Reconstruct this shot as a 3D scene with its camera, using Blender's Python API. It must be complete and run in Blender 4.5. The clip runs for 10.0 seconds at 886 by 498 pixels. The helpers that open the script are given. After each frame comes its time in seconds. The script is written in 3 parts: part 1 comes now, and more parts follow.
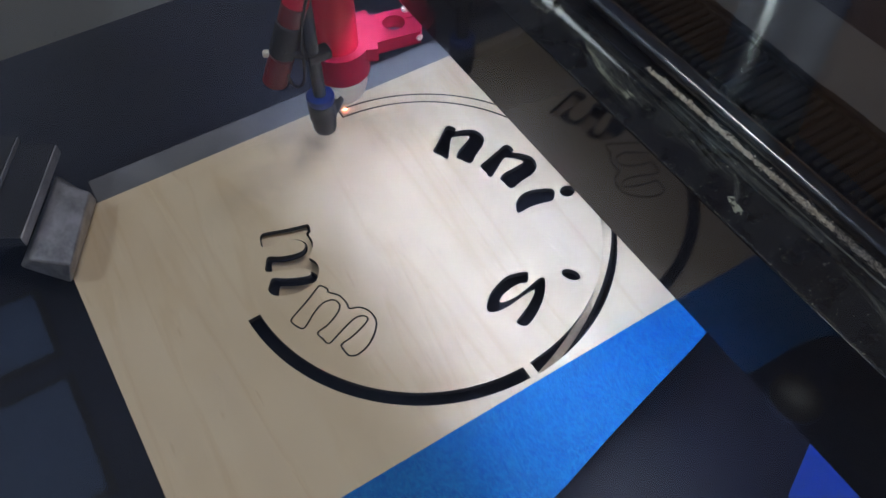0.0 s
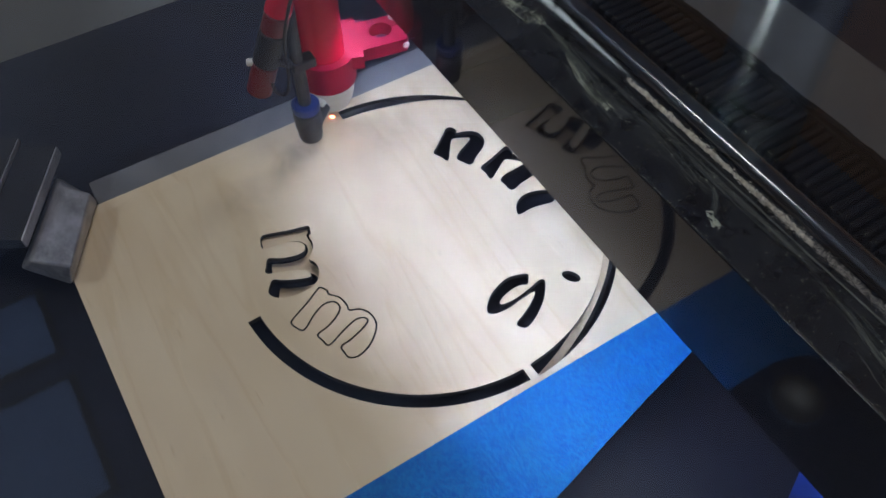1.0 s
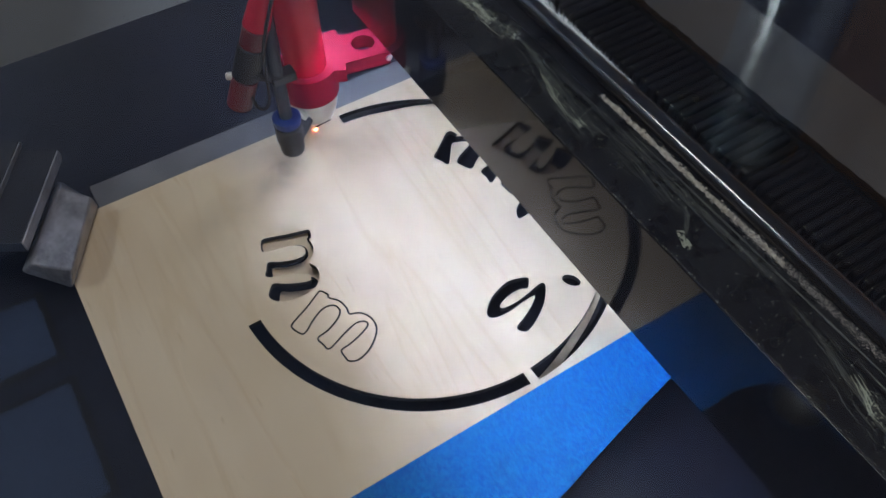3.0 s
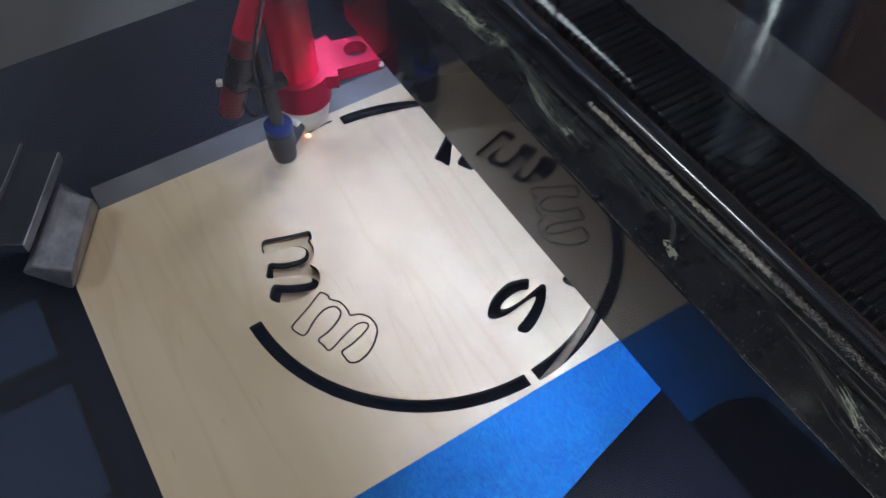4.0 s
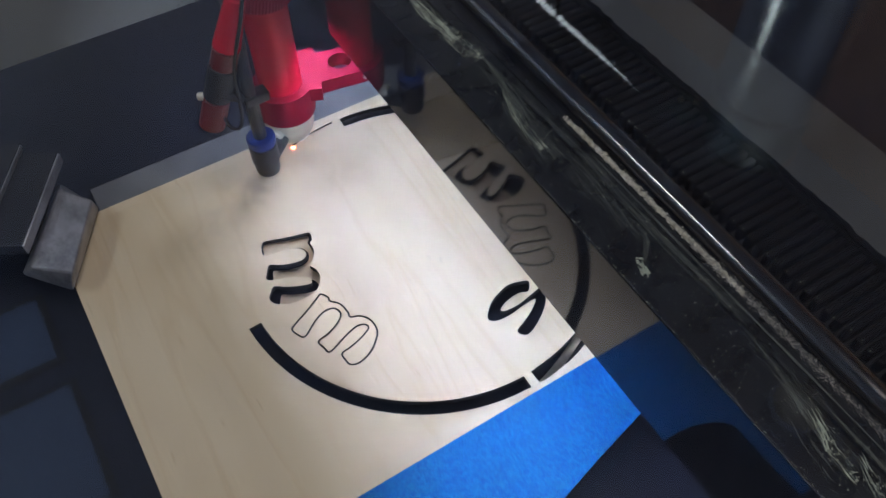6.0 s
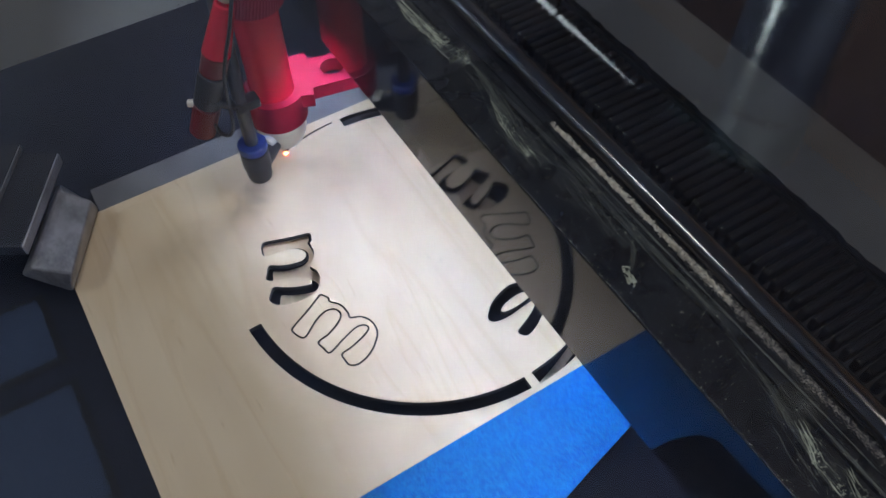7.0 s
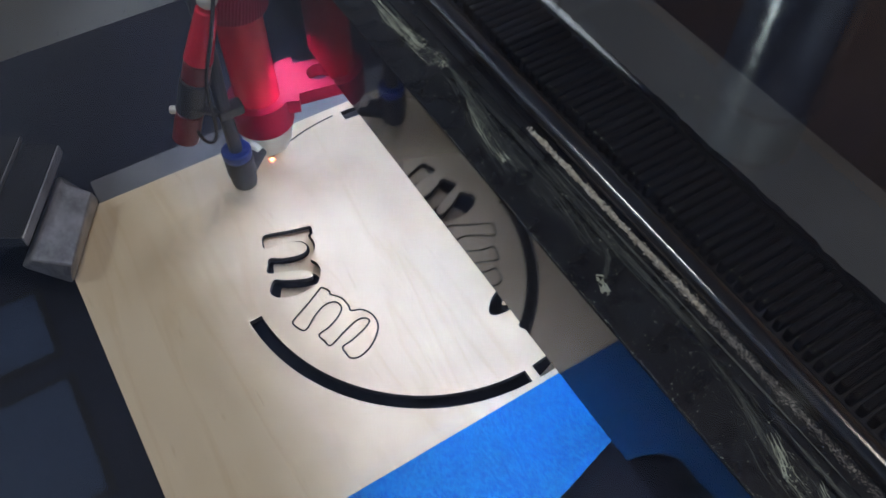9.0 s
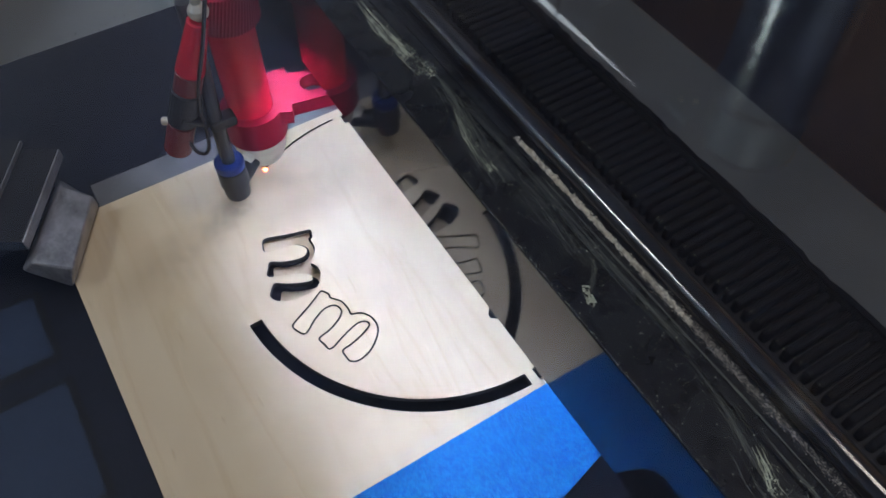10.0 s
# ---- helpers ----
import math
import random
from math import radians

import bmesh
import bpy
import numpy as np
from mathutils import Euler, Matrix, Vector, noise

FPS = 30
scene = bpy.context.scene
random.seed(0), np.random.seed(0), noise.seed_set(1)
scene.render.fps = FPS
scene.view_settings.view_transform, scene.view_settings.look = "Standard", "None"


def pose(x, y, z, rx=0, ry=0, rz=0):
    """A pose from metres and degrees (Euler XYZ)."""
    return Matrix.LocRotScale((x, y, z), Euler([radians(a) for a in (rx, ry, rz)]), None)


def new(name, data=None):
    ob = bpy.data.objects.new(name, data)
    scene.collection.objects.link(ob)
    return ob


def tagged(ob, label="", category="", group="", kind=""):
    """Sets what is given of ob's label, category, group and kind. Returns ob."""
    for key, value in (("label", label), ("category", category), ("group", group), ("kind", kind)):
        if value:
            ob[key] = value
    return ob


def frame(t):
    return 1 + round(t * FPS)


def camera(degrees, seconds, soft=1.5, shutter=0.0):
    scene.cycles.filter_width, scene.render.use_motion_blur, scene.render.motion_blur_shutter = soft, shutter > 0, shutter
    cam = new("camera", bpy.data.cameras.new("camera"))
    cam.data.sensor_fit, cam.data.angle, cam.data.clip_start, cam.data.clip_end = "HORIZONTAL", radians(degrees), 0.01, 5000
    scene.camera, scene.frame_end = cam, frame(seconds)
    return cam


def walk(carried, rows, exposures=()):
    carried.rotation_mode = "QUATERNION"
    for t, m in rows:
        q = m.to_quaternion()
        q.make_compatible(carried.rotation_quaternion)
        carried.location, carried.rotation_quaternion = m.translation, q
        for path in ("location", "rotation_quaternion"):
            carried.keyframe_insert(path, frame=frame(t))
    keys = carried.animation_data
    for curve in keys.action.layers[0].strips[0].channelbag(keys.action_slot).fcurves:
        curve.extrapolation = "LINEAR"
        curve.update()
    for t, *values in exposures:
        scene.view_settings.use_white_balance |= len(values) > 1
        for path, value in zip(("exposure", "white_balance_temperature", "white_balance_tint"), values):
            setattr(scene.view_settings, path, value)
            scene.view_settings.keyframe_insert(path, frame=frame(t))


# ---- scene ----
cam = camera(57.10, 10.0, soft=1.5)
walk(cam, [
    (0.0, pose(-0.12709, -0.22844, 0.34302, 35.830, 0.197, -31.699)),
    (0.5, pose(-0.12596, -0.22827, 0.34332, 35.784, 0.318, -31.655)),
    (1.0, pose(-0.12593, -0.22828, 0.34331, 35.844, 0.302, -31.615)),
    (1.5, pose(-0.12659, -0.22862, 0.34373, 36.021, 0.235, -31.625)),
    (2.0, pose(-0.12593, -0.22852, 0.34372, 35.961, 0.305, -31.599)),
    (2.5, pose(-0.12574, -0.22859, 0.34352, 36.047, 0.314, -31.560)),
    (4.0, pose(-0.12525, -0.22854, 0.34397, 36.134, 0.413, -31.507)),
    (4.5, pose(-0.12540, -0.22843, 0.34386, 36.229, 0.372, -31.489)),
    (5.0, pose(-0.12548, -0.22827, 0.34389, 36.211, 0.353, -31.488)),
    (5.5, pose(-0.12601, -0.22838, 0.34414, 36.271, 0.287, -31.497)),
    (7.0, pose(-0.12474, -0.22754, 0.34322, 36.226, 0.413, -31.484)),
    (7.5, pose(-0.12600, -0.22752, 0.34320, 36.345, 0.250, -31.492)),
    (8.0, pose(-0.12583, -0.22728, 0.34370, 36.009, 0.297, -31.555)),
    (8.5, pose(-0.12650, -0.22717, 0.34268, 35.909, 0.183, -31.460)),
    (9.0, pose(-0.12704, -0.22742, 0.34244, 35.951, 0.088, -31.403)),
    (9.5, pose(-0.12780, -0.22742, 0.34271, 36.160, -0.003, -31.450)),
    (10.0, pose(-0.12777, -0.22760, 0.34308, 36.207, 0.021, -31.454)),
], exposures=[(0.0, 0.05), (7.0, 0.07), (10.0, 0.13)])

# ---- light ----
LED_POWER = 264.0
world = bpy.data.worlds.new("room_air")
scene.world = world
world.use_nodes = True
world.node_tree.nodes["Background"].inputs[0].default_value = (0.62, 0.72, 0.86, 1)
world.node_tree.nodes["Background"].inputs[1].default_value = 0.10
room_lamp = new("ceiling_lamp_light", bpy.data.lights.new("ceiling_lamp_light", "AREA"))
room_lamp.data.shape, room_lamp.data.size, room_lamp.data.size_y = "RECTANGLE", 0.8, 0.8
room_lamp.data.energy, room_lamp.data.color = 13.0, (1.0, 0.97, 0.96)
room_lamp.matrix_world = pose(0.08, -0.48, 2.16, 0, 0, 0)
scene.view_settings.exposure = 0.0

MM = 0.001
RNG = random.Random(7)


# ---- materials ----
def mat(name, color, rough=0.5, metal=0.0, ior=1.5, vary=0.0, scale=60.0, bump=0.0, bump_scale=300.0,
        color2=None, stretch=(1, 1, 1), rough_vary=0.0, emit=0.0, emit_color=None, coat=0.0):
    """Principled material with two scales of variation in colour, gloss and relief."""
    m = bpy.data.materials.new(name)
    m.use_nodes = True
    nt = m.node_tree
    b = nt.nodes["Principled BSDF"]
    b.inputs["Base Color"].default_value = (*color, 1)
    b.inputs["Roughness"].default_value = rough
    b.inputs["Metallic"].default_value = metal
    b.inputs["IOR"].default_value = ior
    b.inputs["Coat Weight"].default_value = coat
    tc = nt.nodes.new("ShaderNodeTexCoord")
    mp = nt.nodes.new("ShaderNodeMapping")
    mp.inputs["Scale"].default_value = stretch
    nt.links.new(tc.outputs["Object"], mp.inputs["Vector"])

    def noise_at(s, detail=4.0):
        n = nt.nodes.new("ShaderNodeTexNoise")
        n.inputs["Scale"].default_value = s
        n.inputs["Detail"].default_value = detail
        nt.links.new(mp.outputs["Vector"], n.inputs["Vector"])
        return n

    if vary or color2:
        n1, n2 = noise_at(scale), noise_at(scale * 9)
        add = nt.nodes.new("ShaderNodeMath")
        add.operation = "MULTIPLY_ADD"
        add.inputs[1].default_value = 0.35
        nt.links.new(n2.outputs["Fac"], add.inputs[0])
        nt.links.new(n1.outputs["Fac"], add.inputs[2])
        ramp = nt.nodes.new("ShaderNodeValToRGB")
        ramp.color_ramp.elements[0].position, ramp.color_ramp.elements[1].position = 0.48, 0.88
        dark = color2 or tuple(c * (1 - vary) for c in color)
        ramp.color_ramp.elements[0].color = (*dark, 1)
        ramp.color_ramp.elements[1].color = (*color, 1)
        nt.links.new(add.outputs[0], ramp.inputs["Fac"])
        nt.links.new(ramp.outputs["Color"], b.inputs["Base Color"])
    if rough_vary:
        n = noise_at(scale * 2.3)
        mr = nt.nodes.new("ShaderNodeMapRange")
        mr.inputs["To Min"].default_value = max(0.0, rough - rough_vary)
        mr.inputs["To Max"].default_value = min(1.0, rough + rough_vary)
        nt.links.new(n.outputs["Fac"], mr.inputs["Value"])
        nt.links.new(mr.outputs["Result"], b.inputs["Roughness"])
    if bump:
        n = noise_at(bump_scale, 6.0)
        bp = nt.nodes.new("ShaderNodeBump")
        bp.inputs["Strength"].default_value = bump
        bp.inputs["Distance"].default_value = 0.0006 if bump < 1 else 0.0016
        nt.links.new(n.outputs["Fac"], bp.inputs["Height"])
        nt.links.new(bp.outputs["Normal"], b.inputs["Normal"])
    if emit:
        b.inputs["Emission Color"].default_value = (*(emit_color or color), 1)
        b.inputs["Emission Strength"].default_value = emit
    return m


def plywood():
    """Pale birch face veneer: long faint figure along Y, fine pores, a few darker growth lines."""
    m = bpy.data.materials.new("birch_plywood")
    m.use_nodes = True
    nt = m.node_tree
    b = nt.nodes["Principled BSDF"]
    b.inputs["Roughness"].default_value = 0.55
    tc = nt.nodes.new("ShaderNodeTexCoord")

    def mapped(sx, sy, rz=0.0):
        mp = nt.nodes.new("ShaderNodeMapping")
        mp.inputs["Scale"].default_value = (sx, sy, 1)
        mp.inputs["Rotation"].default_value = (0, 0, rz)
        nt.links.new(tc.outputs["Object"], mp.inputs["Vector"])
        return mp

    def tex(mp, scale, detail, distort=0.0):
        n = nt.nodes.new("ShaderNodeTexNoise")
        n.inputs["Scale"].default_value, n.inputs["Detail"].default_value = scale, detail
        n.inputs["Distortion"].default_value = distort
        nt.links.new(mp.outputs["Vector"], n.inputs["Vector"])
        return n

    def ramp(src, stops):
        r = nt.nodes.new("ShaderNodeValToRGB")
        while len(r.color_ramp.elements) < len(stops):
            r.color_ramp.elements.new(0.5)
        for e, (p, c) in zip(r.color_ramp.elements, stops):
            e.position, e.color = p, (*c, 1)
        nt.links.new(src, r.inputs["Fac"])
        return r

    def mult(a, c, fac=1.0):
        x = nt.nodes.new("ShaderNodeMix")
        x.data_type, x.blend_type = "RGBA", "MULTIPLY"
        x.inputs["Factor"].default_value = fac
        nt.links.new(a, x.inputs["A"])
        nt.links.new(c, x.inputs["B"])
        return x.outputs["Result"]

    broad = ramp(tex(mapped(1, 0.16), 26, 3, 0.6).outputs["Fac"],
                 [(0.30, (0.72, 0.585, 0.395)), (0.55, (0.765, 0.632, 0.435)), (0.75, (0.79, 0.668, 0.475))])
    band = ramp(tex(mapped(1, 0.085, 0.12), 20, 3, 1.5).outputs["Fac"],
                [(0.46, (1, 1, 1)), (0.495, (0.98, 0.965, 0.94)), (0.506, (0.95, 0.915, 0.85)), (0.53, (1, 1, 1))])
    grain = ramp(tex(mapped(1, 0.035), 700, 3).outputs["Fac"], [(0.3, (0.985, 0.98, 0.97)), (0.6, (1, 1, 1))])
    pores = ramp(tex(mapped(1, 0.16), 330, 2).outputs["Fac"], [(0.275, (0.90, 0.86, 0.80)), (0.30, (1, 1, 1))])
    blot = ramp(tex(mapped(1, 0.7), 18, 4).outputs["Fac"], [(0.35, (0.94, 0.92, 0.89)), (0.6, (1, 1, 1))])
    fleck = ramp(tex(mapped(1, 0.22), 420, 1).outputs["Fac"], [(0.71, (1, 1, 1)), (0.75, (1.07, 1.09, 1.12))])
    col = mult(mult(mult(mult(mult(broad.outputs["Color"], band.outputs["Color"]), grain.outputs["Color"]), pores.outputs["Color"]), blot.outputs["Color"]), fleck.outputs["Color"])
    nt.links.new(col, b.inputs["Base Color"])
    bp = nt.nodes.new("ShaderNodeBump")
    bp.inputs["Strength"].default_value, bp.inputs["Distance"].default_value = 0.4, 0.0002
    nt.links.new(tex(mapped(1, 0.06), 600, 3).outputs["Fac"], bp.inputs["Height"])
    nt.links.new(bp.outputs["Normal"], b.inputs["Normal"])
    return m


M_PLY = plywood()
M_NICK = mat("raised_splinter", (0.62, 0.50, 0.34), 0.6, color2=(0.26, 0.19, 0.12), scale=60)
M_CHAR = mat("charred_edge", (0.030, 0.024, 0.020), 0.8, vary=0.5, scale=400)
# Light and dark flecks in the colour stand in for the crepe's sparkle.
M_TAPE = mat("blue_masking_tape", (0.010, 0.212, 0.56), 0.42, ior=1.55, color2=(0.002, 0.065, 0.42), scale=1250, bump=0.8, bump_scale=1100, stretch=(1, 0.55, 1), rough_vary=0.15)
M_TAPE.node_tree.nodes["Principled BSDF"].inputs["Specular Tint"].default_value = (0.20, 0.80, 0.95, 1)
M_TAPE.node_tree.nodes["Color Ramp"].color_ramp.elements[0].position = 0.54
M_TAPE.node_tree.nodes["Color Ramp"].color_ramp.elements[1].position = 0.84
M_TAPE_EDGE = mat("blue_tape_adhesive", (0.010, 0.055, 0.40), 0.5, vary=0.2, scale=200)
M_BED = mat("black_bed", (0.008, 0.009, 0.018), 0.5, ior=1.33, vary=0.35, scale=22, rough_vary=0.1)
M_STRIP = mat("grey_strip", (0.19, 0.195, 0.21), 0.6, vary=0.35, scale=50, bump=0.15, bump_scale=500)
M_WALL = mat("pale_paint", (0.32, 0.32, 0.265), 0.6, vary=0.08, scale=8, bump=0.05)
M_GLOSS = mat("gloss_black", (0.006, 0.006, 0.007), 0.05, ior=1.45)
M_DUSTY = mat("dusty_black", (0.013, 0.0145, 0.015), 0.29, ior=1.34, color2=(0.003, 0.003, 0.0045), scale=55, bump=0.35, bump_scale=420, rough_vary=0.12)
M_BLACK = mat("black_plastic", (0.014, 0.014, 0.016), 0.45, vary=0.3, scale=90, bump=0.1)
M_CHAIN = mat("chain_plastic", (0.006, 0.006, 0.007), 0.8, ior=1.2, vary=0.5, scale=70)
M_FELT = mat("black_felt", (0.007, 0.006, 0.006), 0.9, vary=0.5, scale=90, bump=0.3)
M_STEEL = mat("rail_steel", (0.20, 0.188, 0.175), 0.13, 1.0, vary=0.5, scale=60, rough_vary=0.06, stretch=(1, 0.06, 1))
M_GREY = mat("grey_plate", (0.062, 0.067, 0.069), 0.34, ior=1.65, vary=0.4, scale=24, rough_vary=0.12, bump=0.1)
M_ALU = mat("brushed_aluminium", (0.56, 0.56, 0.60), 0.36, 0.55, vary=0.6, scale=70, bump=0.12, bump_scale=420, stretch=(1, 0.7, 1), rough_vary=0.12)
M_RED = mat("red_anodised", (0.34, 0.006, 0.034), 0.46, 0.45, ior=1.25, vary=0.2, scale=80, bump=0.05, bump_scale=900, rough_vary=0.06)
M_RED_TUBE = mat("red_gloss", (0.84, 0.010, 0.045), 0.26, 0.12, ior=1.35, vary=0.15, scale=60, coat=0.2)
M_RED_DARK = mat("dull_red_plastic", (0.20, 0.012, 0.014), 0.28, vary=0.3, scale=90)
M_RING = mat("silver_ring", (0.90, 0.88, 0.75), 0.34, 0.45, vary=0.25, scale=70, rough_vary=0.1)
M_FIT = mat("grey_fitting", (0.030, 0.032, 0.036), 0.40, vary=0.2, scale=120)
M_BLUE = mat("blue_collar", (0.012, 0.04, 0.24), 0.35, vary=0.15, scale=200)
M_HOSE = mat("grey_hose", (0.055, 0.057, 0.062), 0.33, vary=0.2, scale=150)
M_CRUMB = mat("soot_crumbs", (0.95, 0.92, 0.80), 0.45, color2=(0.36, 0.31, 0.22), scale=700)
M_GRIT = mat("grey_grit", (0.55, 0.52, 0.46), 0.5, color2=(0.10, 0.09, 0.075), scale=800)
M_RESIDUE = mat("pale_residue", (0.50, 0.55, 0.43), 0.7, vary=0.6, scale=300, bump=0.6, bump_scale=900)
M_SMEAR = mat("thin_residue_film", (0.085, 0.100, 0.082), 0.5, vary=0.6, scale=200)
M_LED = mat("led_white", (0.9, 0.95, 1.0), 0.5, emit=LED_POWER, emit_color=(0.585, 0.695, 1.03))
M_SPARK = mat("laser_spark", (1.0, 0.35, 0.2), 0.5, emit=15.0, emit_color=(1.0, 0.22, 0.10))
# Unseen room: brown east, paler north, darker ceiling shape the lid's mirrored haze.
M_ROOM_EAST = mat("brown_haze_wall", (0.84, 0.48, 0.26), 0.6, vary=0.25, scale=2)
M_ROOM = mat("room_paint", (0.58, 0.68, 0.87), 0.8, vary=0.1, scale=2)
M_ROOM_NORTH = mat("pale_haze_wall", (0.74, 0.81, 0.94), 0.8, vary=0.1, scale=2)
M_CEILING = mat("dim_haze_ceiling", (0.37, 0.42, 0.51), 0.85, vary=0.1, scale=2)


# ---- mesh helpers ----
def part(name, bm, material, parent=None, label="", smooth=True):
    """One mesh object out of a bmesh in millimetres, under a thing or part."""
    bmesh.ops.scale(bm, vec=(MM, MM, MM), verts=bm.verts)
    me = bpy.data.meshes.new(name)
    bm.to_mesh(me)
    bm.free()
    me.materials.append(material)
    ob = new(name, me)
    if smooth:
        me.shade_smooth()
        me.set_sharp_from_angle(angle=radians(20))
    if parent:
        ob.parent = parent
    if label:
        ob["label"] = label
    return ob


def box(x0, x1, y0, y1, z0, z1, bevel=0.0, seg=2, bm=None):
    b2 = bmesh.new()
    bmesh.ops.create_cube(b2, size=1.0)
    for v in b2.verts:
        v.co = ((x0 + x1) / 2 + v.co.x * (x1 - x0), (y0 + y1) / 2 + v.co.y * (y1 - y0), (z0 + z1) / 2 + v.co.z * (z1 - z0))
    if bevel:
        bmesh.ops.bevel(b2, geom=b2.edges[:], offset=bevel, segments=seg, affect="EDGES", profile=0.5)
    return merge(bm, b2)


def merge(bm, b2):
    if bm is None:
        return b2
    me = bpy.data.meshes.new("tmp")
    b2.to_mesh(me)
    b2.free()
    bm.from_mesh(me)
    bpy.data.meshes.remove(me)
    return bm


def lathe(profile, n=40, m=None, bm=None, close=True):
    """Solid of revolution about z from (radius, z) pairs, bottom to top; m: a pose in millimetres."""
    b2 = bmesh.new()
    rings = []
    for r, z in profile:
        rings.append([b2.verts.new((r * math.cos(2 * math.pi * i / n), r * math.sin(2 * math.pi * i / n), z)) for i in range(n)])
    for a, c in zip(rings, rings[1:]):
        for i in range(n):
            b2.faces.new((a[i], a[(i + 1) % n], c[(i + 1) % n], c[i]))
    if close:
        b2.faces.new(rings[0][::-1])
        b2.faces.new(rings[-1])
    if m:
        bmesh.ops.transform(b2, matrix=m, verts=b2.verts)
    return merge(bm, b2)


def rod(a, b, r, n=24, bev=0.6, bm=None, r2=None):
    a, b = Vector(a), Vector(b)
    d = b - a
    r2 = r if r2 is None else r2
    m = Matrix.Translation(a) @ d.to_track_quat("Z", "Y").to_matrix().to_4x4()
    L = d.length
    return lathe([(r - bev, 0), (r, bev), (r2, L - bev), (r2 - bev, L)], n, m, bm)


def sweep(points, r, n=10):
    """A hose or wire through the points, smoothed."""
    pts = smooth_path(points, 6, False)
    bm = bmesh.new()
    rings = []
    q, last = None, None
    for i, p in enumerate(pts):
        d = (pts[min(i + 1, len(pts) - 1)] - pts[max(i - 1, 0)]).normalized()
        q = d.to_track_quat("Z", "Y").to_matrix() if q is None else last.rotation_difference(d).to_matrix() @ q
        last = d
        rings.append([bm.verts.new(p + q @ Vector((r * math.cos(2 * math.pi * k / n), r * math.sin(2 * math.pi * k / n), 0))) for k in range(n)])
    for a, c in zip(rings, rings[1:]):
        for k in range(n):
            bm.faces.new((a[k], a[(k + 1) % n], c[(k + 1) % n], c[k]))
    bm.faces.new(rings[0][::-1])
    bm.faces.new(rings[-1])
    return bm


def smooth_path(points, steps, closed):
    """Catmull-Rom through the points."""
    P = [Vector(p).to_3d() for p in points]
    n, out = len(P), []
    for i in range(n if closed else n - 1):
        g = (lambda k: P[k % n]) if closed else (lambda k: P[min(max(k, 0), n - 1)])
        p0, p1, p2, p3 = g(i - 1), g(i), g(i + 1), g(i + 2)
        for s in range(steps):
            t = s / steps
            out.append(0.5 * (2 * p1 + (p2 - p0) * t + (2 * p0 - 5 * p1 + 4 * p2 - p3) * t * t + (3 * p1 - p0 - 3 * p2 + p3) * t ** 3))
    if not closed:
        out.append(P[-1])
    return out


def offset_loop(loop, d):
    """A closed loop moved outwards by d."""
    n = len(loop)
    area = sum(loop[i].x * loop[(i + 1) % n].y - loop[(i + 1) % n].x * loop[i].y for i in range(n))
    s = 1 if area > 0 else -1
    out = []
    for i in range(n):
        t = loop[(i + 1) % n] - loop[i - 1]
        nrm = Vector((t.y, -t.x, 0)).normalized() * s
        out.append(loop[i] + nrm * d)
    return out


def sheet(name, loops, z_top, thick, material, edge=None, parent=None):
    """A flat sheet with holes: loops in millimetres, the outer one first; the cut edges take their own material."""
    cu = bpy.data.curves.new(name, "CURVE")
    cu.dimensions, cu.fill_mode, cu.extrude = "2D", "BOTH", thick / 2 * MM
    for loop in loops:
        sp = cu.splines.new("POLY")
        sp.points.add(len(loop) - 1)
        for q, p in zip(sp.points, loop):
            q.co = (p.x * MM, p.y * MM, 0, 1)
        sp.use_cyclic_u = True
    tmp = bpy.data.objects.new("tmp", cu)
    scene.collection.objects.link(tmp)
    dg = bpy.context.evaluated_depsgraph_get()
    me = bpy.data.meshes.new_from_object(tmp.evaluated_get(dg))
    bpy.data.objects.remove(tmp)
    me.name = name
    me.materials.clear()
    me.materials.append(material)
    me.materials.append(edge or material)
    me.transform(Matrix.Translation((0, 0, (z_top - thick / 2) * MM)))
    for p in me.polygons:
        p.material_index = 0 if abs(p.normal.z) > 0.5 else 1
        p.use_smooth = False
    ob = new(name, me)
    if parent:
        ob.parent = parent
    return ob


def empty(name, m=None):
    ob = new(name)
    ob.empty_display_size = 0.02
    if m:
        ob.matrix_basis = m
    return ob


def rect(x0, x1, y0, y1):
    return [Vector((x0, y0, 0)), Vector((x1, y0, 0)), Vector((x1, y1, 0)), Vector((x0, y1, 0))]


def arc_band(r0, r1, a0, a1, n=48):
    """A band between two radii, between two angles in degrees."""
    f = lambda r, a: Vector((r * math.cos(radians(a)), r * math.sin(radians(a)), 0))
    A = [a0 + (a1 - a0) * i / n for i in range(n + 1)]
    return [f(r1, a) for a in A] + [f(r0, a) for a in reversed(A)]


# ---- cabinet ----
BED = -24.0
bed = part("floor", box(-420, 520, -420, 286, BED - 12, BED), M_BED)
tagged(bed, "smooth black bed plate of the cutting machine", "machine bed", kind="structure")
for nm, a in (("wall_back", (-432, 532, 286, 298, BED - 12, 190)), ("wall_front", (-432, 532, -432, -420, BED - 12, 190)),
              ("wall_left", (-432, -420, -420, 286, BED - 12, 190)), ("wall_right", (520, 532, -420, 286, BED - 12, 190))):
    w = part(nm, box(*a, bevel=1.0), M_WALL)
    tagged(w, "pale painted steel side of the machine cabinet", "wall", kind="structure")

body = part("wall_cabinet_body", box(-430, 530, -430, 296, -899.8, BED - 12.2, bevel=3.0), M_WALL)
tagged(body, "pale painted steel body of the machine cabinet", "machine body", kind="structure")

